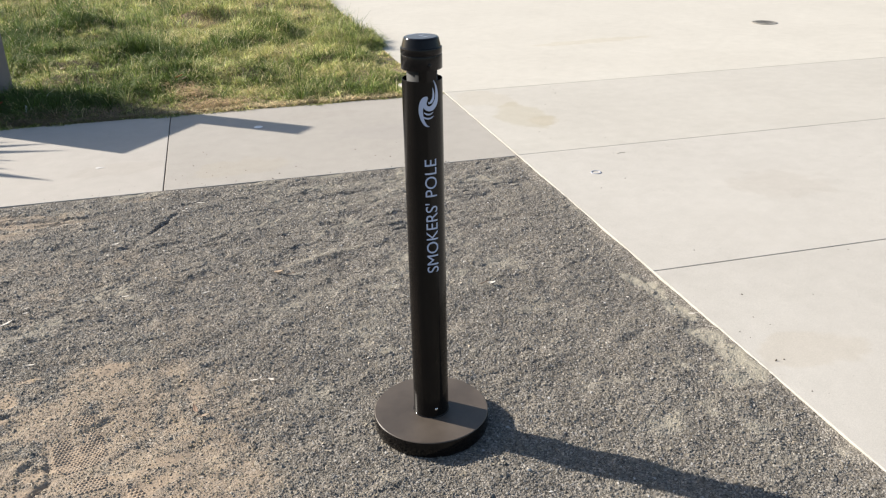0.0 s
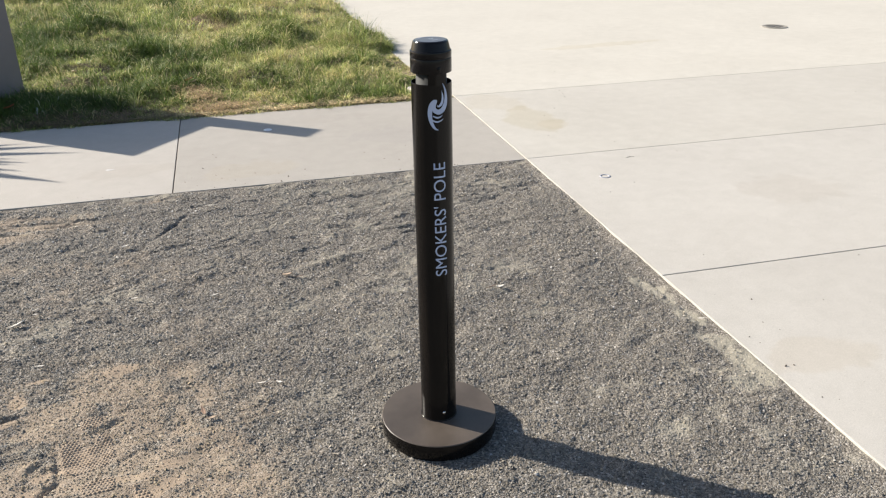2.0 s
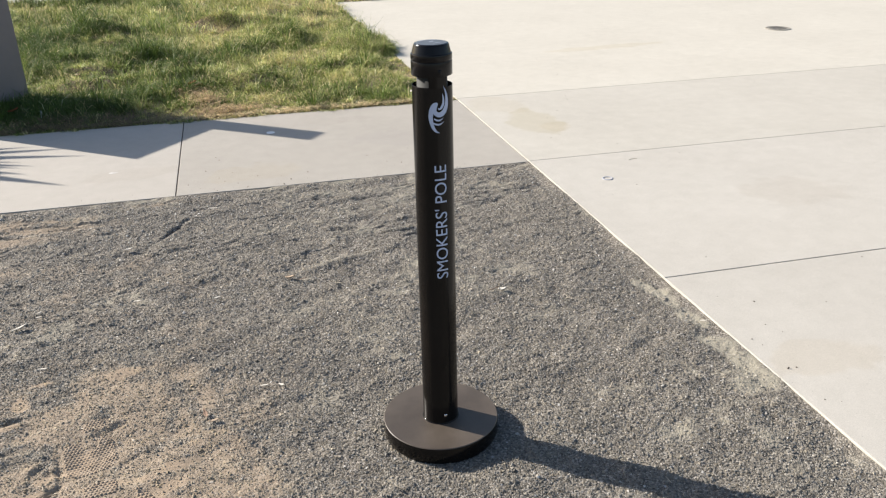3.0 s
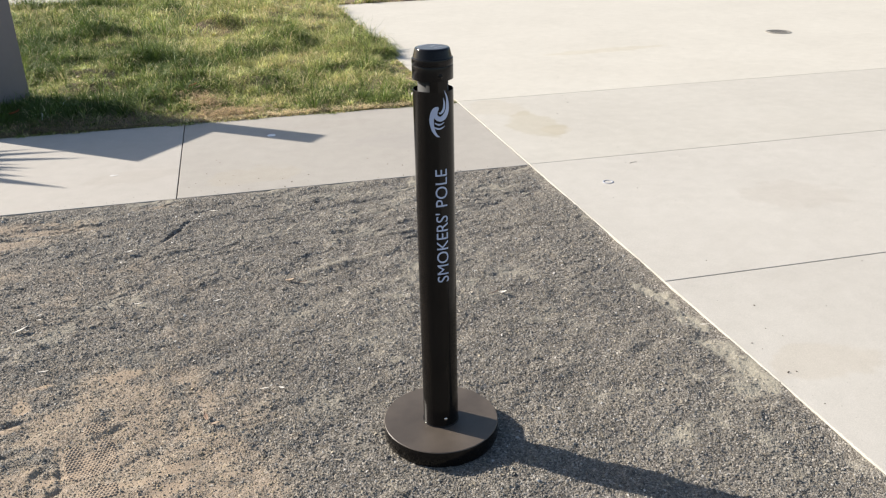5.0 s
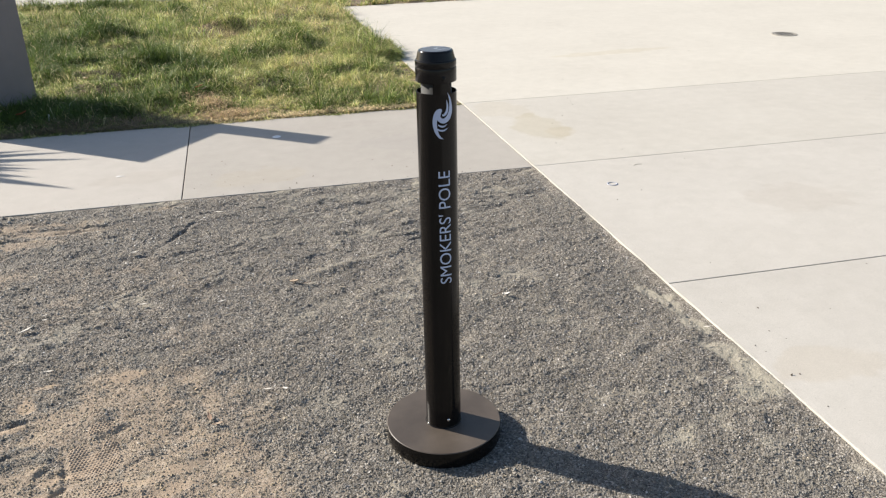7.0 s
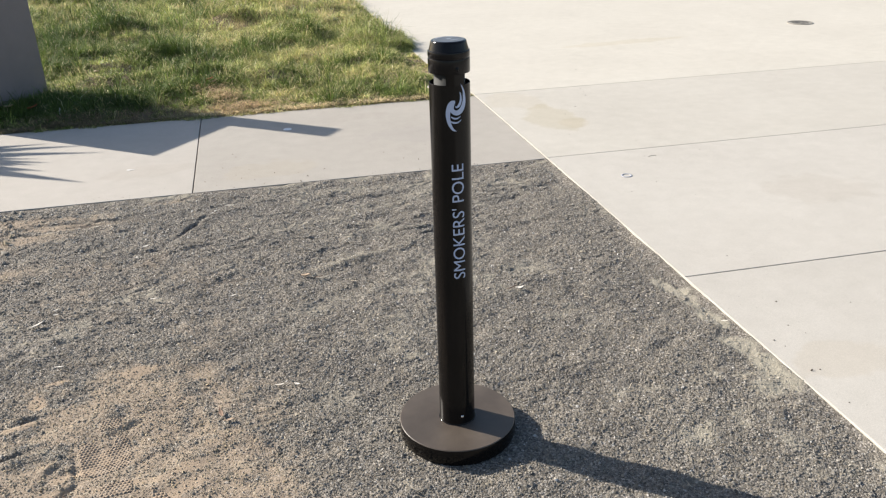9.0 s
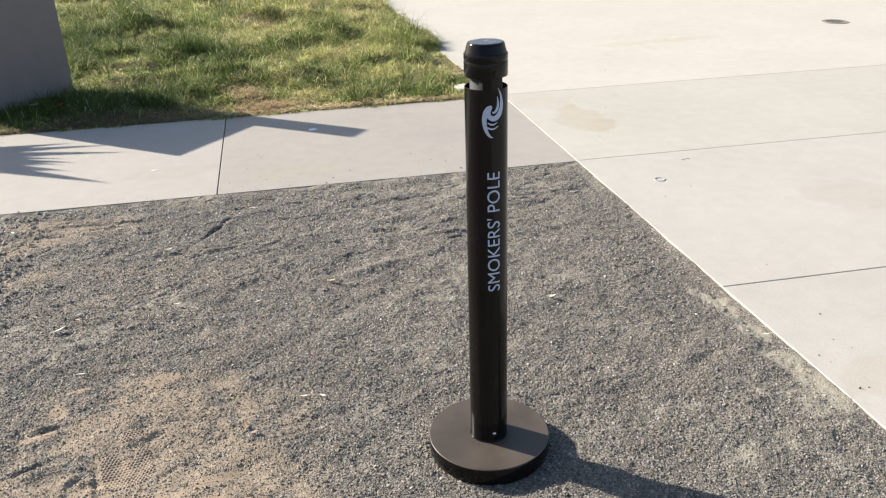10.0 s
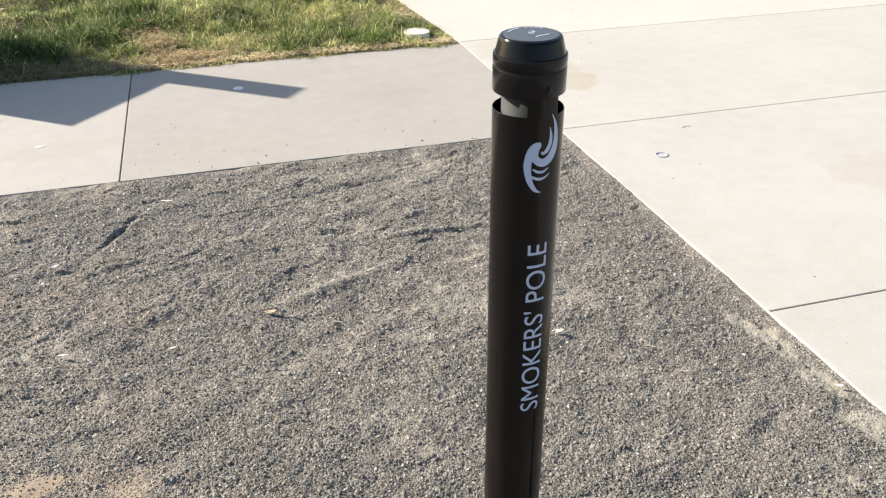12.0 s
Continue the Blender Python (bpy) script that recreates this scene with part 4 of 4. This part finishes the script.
screw(R, 0.071, 0.0, 0.0046, CHROME, "screw", 0.0024)
screw(0.0468, 0.983, 5.0, 0.0050, CAP_BLACK, "rivet_rim", 0.0012)
screw(0.0470, 0.983, 5.0, 0.0036, HOLE, "rivet_hole", 0.0014)

# ---- grey upright panel at the lawn's edge ----
PY = Matrix.Translation((-1.675, 4.672, 0.0)) @ Matrix.Rotation(math.atan2(-0.7501, -0.6613), 4, "Z")
panel = holder("upright_panel", PY, "plain grey upright panel with a taller post in the grass", "panel")
bm = bmesh.new()
outline = [(0.0, 0.0), (0.815, 0.0), (0.815, 0.966), (0.172, 0.966), (0.172, 1.36), (0.0, 1.36)]
front = [bm.verts.new((x, 0.0, z)) for x, z in outline]
back = [bm.verts.new((x, 0.08, z)) for x, z in outline]
bm.faces.new(front)
bm.faces.new(back[::-1])
for i in range(6):
    bm.faces.new((front[i], back[i], back[(i + 1) % 6], front[(i + 1) % 6]))
part("panel_body", bevelled(bm, 0.004), PYLON, panel)

# ---- unseen spiky plant whose shadow falls on the walk ----
def yucca(x, y, z0):
    ob = holder("yucca_plant", pose(x, y, 0), "green yucca with stiff pointed leaves growing in the lawn", "plant")
    part("trunk", lathe([(0, 0.0), (0.12, 0.0), (0.10, 0.2), (0.13, z0 - 0.15), (0.21, z0), (0.15, z0 + 0.05), (0, z0 + 0.06)], 14), BARK, ob)
    rng = random.Random(9)
    # the long leaves on the walk's side, solved from their shadow tips: azimuth, elevation, length
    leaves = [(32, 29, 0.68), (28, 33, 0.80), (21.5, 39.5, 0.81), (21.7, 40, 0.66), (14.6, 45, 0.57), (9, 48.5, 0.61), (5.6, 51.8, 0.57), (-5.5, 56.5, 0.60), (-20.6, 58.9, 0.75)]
    # shorter leaves added to fill the solid part of the shadow
    leaves += [(rng.uniform(-25, 40), rng.uniform(30, 60), rng.uniform(0.44, 0.56)) for k in range(20)]
    leaves += [(50 + k * 7.9, 25 + 50 * ((k * 0.37) % 1.0), rng.uniform(0.38, 0.52)) for k in range(34)]
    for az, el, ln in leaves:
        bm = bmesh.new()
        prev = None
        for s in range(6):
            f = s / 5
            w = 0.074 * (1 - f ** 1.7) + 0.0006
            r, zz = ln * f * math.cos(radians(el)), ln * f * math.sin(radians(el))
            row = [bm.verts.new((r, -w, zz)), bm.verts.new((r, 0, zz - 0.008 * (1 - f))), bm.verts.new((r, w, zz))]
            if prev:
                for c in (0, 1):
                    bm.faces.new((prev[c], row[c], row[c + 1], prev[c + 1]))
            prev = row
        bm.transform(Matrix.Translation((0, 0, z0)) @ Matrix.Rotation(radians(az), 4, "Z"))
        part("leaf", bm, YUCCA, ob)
    return ob


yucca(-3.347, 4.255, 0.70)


# ---- small things on the paving ----
def cover(name, x, y, z, r, material, label, category, slots=0):
    ob = holder(name, pose(x, y, z), label, category)
    part("rim", lathe([(r * 0.86, 0.0), (r * 0.86, 0.004), (r * 0.98, 0.004), (r, 0.002), (r, -0.036 if name == "valve_cover" else -0.004)], 40), material, ob)
    part("lid", lathe([(0, 0.0032), (r * 0.80, 0.0032), (r * 0.83, 0.001), (r * 0.83, -0.004)], 40), material, ob)
    for k in range(slots):
        bm = bmesh.new()
        w = r * 0.62 * math.cos((k - (slots - 1) / 2) / slots * 2.2)
        yy = (k - (slots - 1) / 2) * r * 1.4 / slots
        box(bm, (-w, yy - r * 0.05, 0.0028), (w, yy + r * 0.05, 0.0040))
        part("grate_slot", bm, HOLE, ob)
    return ob


cover("floor_drain", 4.94, 4.935, 0.007, 0.118, IRON, "dark round cast-iron drain grate flush in concrete", "drain", 5)
cover("valve_cover", 1.012, 3.680, 0.036, 0.076, COVER, "pale beige round valve cover in the grass", "cover")
ring = holder("metal_ring", pose(1.385, 1.655, 0.0065), "small pale blue-grey metal ring lying on concrete", "ring")
part("ring_body", lathe([(0.019, 0.0), (0.0195, 0.0015), (0.0225, 0.0022), (0.0265, 0.0015), (0.0275, 0.0)], 32, 0.0, math.tau), RING, ring, "", True)
twig = holder("bent_twig", pose(1.655, 1.845, 0.0065, 0, 0, 150), "thin bent dry stem lying on concrete", "twig")
part("stem", lathe([(0.0404, 0.0), (0.0407, 0.0014), (0.0417, 0.0014), (0.0420, 0.0)], 14, 0.0, 1.3), TWIG, twig)
mark = holder("flush_marker", pose(-0.096, 3.118, 0.004), "small white flush disc set in the walk", "marker")
part("disc", lathe([(0, 0.002), (0.023, 0.002), (0.026, 0.0)], 28), WHITE, mark)


def splat(x, y, z, r, seed):
    bm = bmesh.new()
    rng = random.Random(seed)
    c = bm.verts.new((0, 0, 0.0014))
    rim = [bm.verts.new((math.cos(a) * r * k, math.sin(a) * r * k * 0.7, 0.0)) for a, k in ((i * math.tau / 14, rng.uniform(0.6, 1.2)) for i in range(14))]
    for i in range(14):
        bm.faces.new((c, rim[i], rim[(i + 1) % 14]))
    ob = thing("white_splat", bm, SPLAT, "small white dropping dried on the walk", "stain")
    ob.location = (x, y, z)
    return ob


splat(-0.971, 2.655, 0.004, 0.022, 2)


def litter_leaf(x, y, z, ln, wd, curl, turn, material, label, seed, name="dry_leaf", category="leaf"):
    """A small curled dry leaf or chip with a raised edge."""
    bm = bmesh.new()
    rng = random.Random(seed)
    rows = []
    for i in range(9):
        f = i / 8
        w = wd * math.sin(math.pi * (0.06 + 0.9 * f)) * rng.uniform(0.8, 1.15)
        zc = curl * (f - 0.4) ** 2 * 2
        rows.append([bm.verts.new(((f - 0.5) * ln, w * s * 0.5, zc + abs(s) * wd * 0.22 + 0.002 + rng.uniform(0, 0.001))) for s in (-1, -0.5, 0, 0.5, 1)])
    for a, b in zip(rows, rows[1:]):
        for k in range(4):
            bm.faces.new((a[k], b[k], b[k + 1], a[k + 1]))
    ob = thing(name, bm, material, label, category, smooth=True)
    mod = ob.modifiers.new("thick", "SOLIDIFY")
    mod.thickness = 0.0008
    z = z + float(gravel_height(np.array([x]), np.array([y]))[0]) + 0.002
    ob.matrix_basis = Matrix.Translation((x, y, z)) @ Matrix.Rotation(radians(rng.uniform(6, 16)), 4, Vector((-0.66, -0.75, 0))) @ Matrix.Rotation(radians(turn), 4, "Z")
    return ob


STRAW = paint("pale_dry_leaf", (0.58, 0.47, 0.33), 0.8, 0, 0.2, 0.2)
FAWN = paint("fawn_dry_leaf", (0.44, 0.34, 0.25), 0.8, 0, 0.2, 0.2)
TAN = paint("tan_dry_leaf", (0.27, 0.185, 0.135), 0.8, 0, 0.2, 0.25)
RUST = paint("rust_dead_leaf", (0.33, 0.12, 0.06), 0.8, 0, 0.2, 0.25)
BROWN = paint("brown_dry_leaf", (0.15, 0.105, 0.08), 0.8, 0, 0.2, 0.3)
CHIP = paint("bleached_wood_chip", (0.62, 0.58, 0.52), 0.8, 0, 0.2, 0.15)
litter_leaf(0.458, 0.706, 0.000, 0.032, 0.018, 0.008, -35, CHIP, "small pale dry leaf curled on gravel", 1)
litter_leaf(0.425, 0.712, 0.000, 0.050, 0.005, 0.003, 10, BROWN, "thin brown dry twig on gravel", 2)
litter_leaf(-0.262, 1.075, 0.000, 0.042, 0.017, 0.006, -35, FAWN, "small fawn dry leaf curled on gravel", 3)
litter_leaf(-0.222, 1.052, 0.000, 0.040, 0.007, 0.003, -20, BROWN, "thin dark brown twig beside a fawn leaf", 9)
litter_leaf(-1.190, 0.990, 0.001, 0.056, 0.016, 0.004, 35, CHIP, "bleached wood chip lying on gravel", 4, "wood_chip", "wood chip")
litter_leaf(-0.612, 0.272, 0.001, 0.050, 0.012, 0.010, 100, TAN, "curled brown dry leaf standing on gravel", 5)
litter_leaf(-0.592, 0.234, 0.000, 0.034, 0.012, 0.004, -12, FAWN, "small fawn dry leaf beside a brown one", 6)
litter_leaf(-0.857, 1.557, 0.002, 0.030, 0.016, 0.004, 0, CHIP, "small white stone chip on gravel", 7, "stone_chip", "stone")
for x, y, ln, wd, turn, k in ((-1.138, 1.066, 0.022, 0.007, -10, 20), (-1.134, 1.030, 0.022, 0.006, -25, 21), (-0.809, 1.056, 0.034, 0.006, -30, 22), (-0.538, 0.997, 0.030, 0.006, -2, 23), (-0.497, 1.903, 0.065, 0.005, -52, 24),
                              (-1.079, 0.669, 0.036, 0.005, -28, 25), (-0.437, 0.357, 0.032, 0.004, -35, 26), (-0.389, 0.341, 0.022, 0.007, -50, 27), (1.001, 0.259, 0.020, 0.007, -40, 28)):
    litter_leaf(x, y, 0.004, ln * 1.1, wd * 1.25, 0.003, turn, CHIP, "thin bleached straw piece lying on gravel", k, "straw_piece", "straw")


for x, y, t, m, lab, k in ((-1.637, 4.075, 30, RUST, "rust-red dead leaf lying in the shaded lawn", 11), (-1.793, 4.154, -20, STRAW, "pale dry leaf lying in the shaded lawn", 12), (-1.899, 4.307, 70, RUST, "rust-brown dead leaf caught in the grass", 13),
                           (-0.501, 4.350, 20, RUST, "rust-brown dead leaf on dry lawn thatch", 14), (-0.470, 4.300, -50, STRAW, "pale dry leaf on lawn thatch", 15), (-1.304, 4.915, -60, STRAW, "pale dry leaf lying in the lawn", 16)):
    lift = float(lawn_height(np.array([x]), np.array([y]))[0] - gravel_height(np.array([x]), np.array([y]))[0])
    litter_leaf(x, y, lift + 0.035, 0.07, 0.04, 0.012, t, m, lab, k)


# ---- straw bits and grit ----
def fibres(name, pts, ln, wd, tints, seed):
    rng = np.random.RandomState(seed)
    n = len(pts)
    a = rng.rand(n) * math.tau
    d = np.stack([np.cos(a), np.sin(a), rng.normal(0, 0.15, n)], axis=1) * ln[:, None] * 0.5
    s = np.stack([-np.sin(a), np.cos(a), np.zeros(n)], axis=1) * wd[:, None] * 0.5
    up = np.array([0, 0, 1.0]) * wd[:, None]
    bend = s * rng.normal(0, 4, (n, 1))
    V = np.stack([pts - d - s, pts - d + s, pts + bend + s + up, pts + bend - s + up, pts + d + s, pts + d - s], axis=1)
    b = (np.arange(n) * 6)[:, None]
    F = np.concatenate([b + np.array([[0, 1, 2, 3]]), b + np.array([[3, 2, 4, 5]])], axis=0)
    return raw_mesh(name, V.reshape(-1, 3), F, LITTER, np.repeat(tints, 6, axis=0))


rng = np.random.RandomState(90)
n = 700
x, y = rng.uniform(-1.7, 1.05, n), rng.uniform(-0.6, 2.1, n)
pts = np.stack([x, y, gravel_height(x, y) + 0.003], axis=1)
pale = np.array([0.55, 0.47, 0.36]) * rng.uniform(0.5, 1.25, (n, 1))
tagged(new("straw_bits", fibres("straw_bits", pts, rng.uniform(0.006, 0.03, n), rng.uniform(0.0008, 0.0022, n), pale, 91)), "thin pale straw bits scattered over gravel", "litter", kind="stuff")
n = 4800
x, y = rng.uniform(-2.2, 1.2, n), 3.563 + np.abs(rng.normal(0, 0.045, n)) + rng.uniform(-0.02, 0.02, n)
y = y - 0.068 * x - 0.005 + np.clip(value_noise(x, x, 0.22, 93), 0, 1) * 0.12
pts = np.stack([x, y, lawn_height(x, y) + rng.uniform(0.002, 0.02, n)], axis=1)
# panel's shade put into the straw colour: darker tint for x < -0.6
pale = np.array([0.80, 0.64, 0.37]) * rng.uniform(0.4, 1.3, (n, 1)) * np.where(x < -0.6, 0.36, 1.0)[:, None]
# mats of dead grass by the walk
for cx, cy, rx, ry, m in ((-0.42, 3.98, 0.07, 0.08, 700), (-0.30, 3.70, 0.13, 0.05, 900), (-0.50, 4.20, 0.06, 0.05, 300), (-1.05, 3.73, 0.30, 0.06, 900), (-1.45, 3.81, 0.2, 0.05, 300)):
    ax, ay = rng.normal(cx, rx, m), rng.normal(cy, ry, m)
    x, y = np.concatenate([x, ax]), np.concatenate([y, ay])
    pts = np.concatenate([pts, np.stack([ax, ay, lawn_height(ax, ay) + rng.uniform(0.01, 0.05, m)], axis=1)])
    # mats lying in the panel's shade get a darker colour too
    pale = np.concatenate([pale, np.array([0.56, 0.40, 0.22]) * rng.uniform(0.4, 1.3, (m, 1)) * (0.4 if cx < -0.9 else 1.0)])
n = len(x)
keep = (x < edge_x(y) - 0.03) & (y > 3.528 - 0.068 * x)
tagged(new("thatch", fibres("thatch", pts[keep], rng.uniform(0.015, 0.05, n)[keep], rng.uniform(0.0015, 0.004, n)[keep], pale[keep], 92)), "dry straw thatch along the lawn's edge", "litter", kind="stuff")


def grit(name, n, p0, p1, q0, q1, z, seed, edge):
    rng = np.random.RandomState(seed)
    p, q = rng.uniform(p0, p1, n), rng.uniform(q0, q1, n)
    if edge:
        q = q0 + np.abs(rng.normal(0, 0.035, n))
    x, y = C0.x + UX.x * p + VX.x * q, C0.y + UX.y * p + VX.y * q
    size = 0.0022 * np.clip(rng.lognormal(0, 0.5, n), 0.5, 3)
    tint = np.array([0.10, 0.085, 0.07]) * rng.uniform(0.5, 2.2, (n, 1))
    me = stones(name, n, x, y, size, tint, seed + 1)
    co = np.zeros(len(me.vertices) * 3, dtype=np.float32)
    me.vertices.foreach_get("co", co)
    co = co.reshape(-1, 3)
    co[:, 2] += np.repeat(z + 0.003 - gravel_height(x, y), 5)
    me.vertices.foreach_set("co", co.ravel())
    me.update()
    return me


tagged(new("walk_grit", grit("walk_grit", 60, -3.0, -0.1, 0.008, 1.0, 0.003, 95, True)), "dark grit kicked onto the walk", "grit", kind="stuff")
WALK_SPECKS = [(-0.440, 2.728), (-0.426, 2.675), (-0.505, 2.506), (-0.565, 2.366), (-0.446, 2.368), (-0.420, 2.309), (-0.254, 2.333), (-0.136, 2.290), (-0.098, 2.220), (-0.001, 2.302), (0.349, 2.465), (-0.374, 2.433), (-0.599, 2.313), (0.428, 2.327), (0.451, 2.250), (0.497, 2.277), (0.597, 2.512), (0.663, 2.341), (0.122, 2.134)]
xy = np.array(WALK_SPECKS)
me = stones("walk_specks", len(xy), xy[:, 0], xy[:, 1], 0.0036 * np.random.RandomState(94).uniform(0.7, 1.3, len(xy)), np.tile((0.10, 0.083, 0.066), (len(xy), 1)), 93, 0.0, lambda x, y: 0 * x + 0.005)
tagged(new("walk_specks", me), "dark specks of grit on the walk", "grit", kind="stuff")
PLAZA_SPECKS = [(1.302, 1.448), (1.303, 0.695), (1.072, -0.074), (1.100, -0.077), (1.077, 0.107), (1.179, 0.172), (1.200, 0.114), (1.088, 0.066), (1.063, -0.242), (1.100, -0.266), (1.475, 0.235), (1.149, 0.396), (1.246, 0.321), (1.920, 2.848), (1.474, 1.526), (1.890, 3.178)]
xy = np.array(PLAZA_SPECKS)
big = np.where(np.arange(len(xy)) % 14 == 2, 0.0062, 0.0034) * np.random.RandomState(98).uniform(0.8, 1.2, len(xy))
me = stones("plaza_edge_grit", len(xy), xy[:, 0], xy[:, 1], big, np.tile((0.09, 0.075, 0.06), (len(xy), 1)), 99, 0.0, lambda x, y: 0 * x + 0.008)
tagged(new("plaza_edge_grit", me), "dark grit specks near the gravel", "grit", kind="stuff")
tagged(new("plaza_grit", grit("plaza_grit", 60, 0.05, 2.6, -2.6, 3.0, 0.006, 97, False)), "sparse dark grit on the plaza", "grit", kind="stuff")
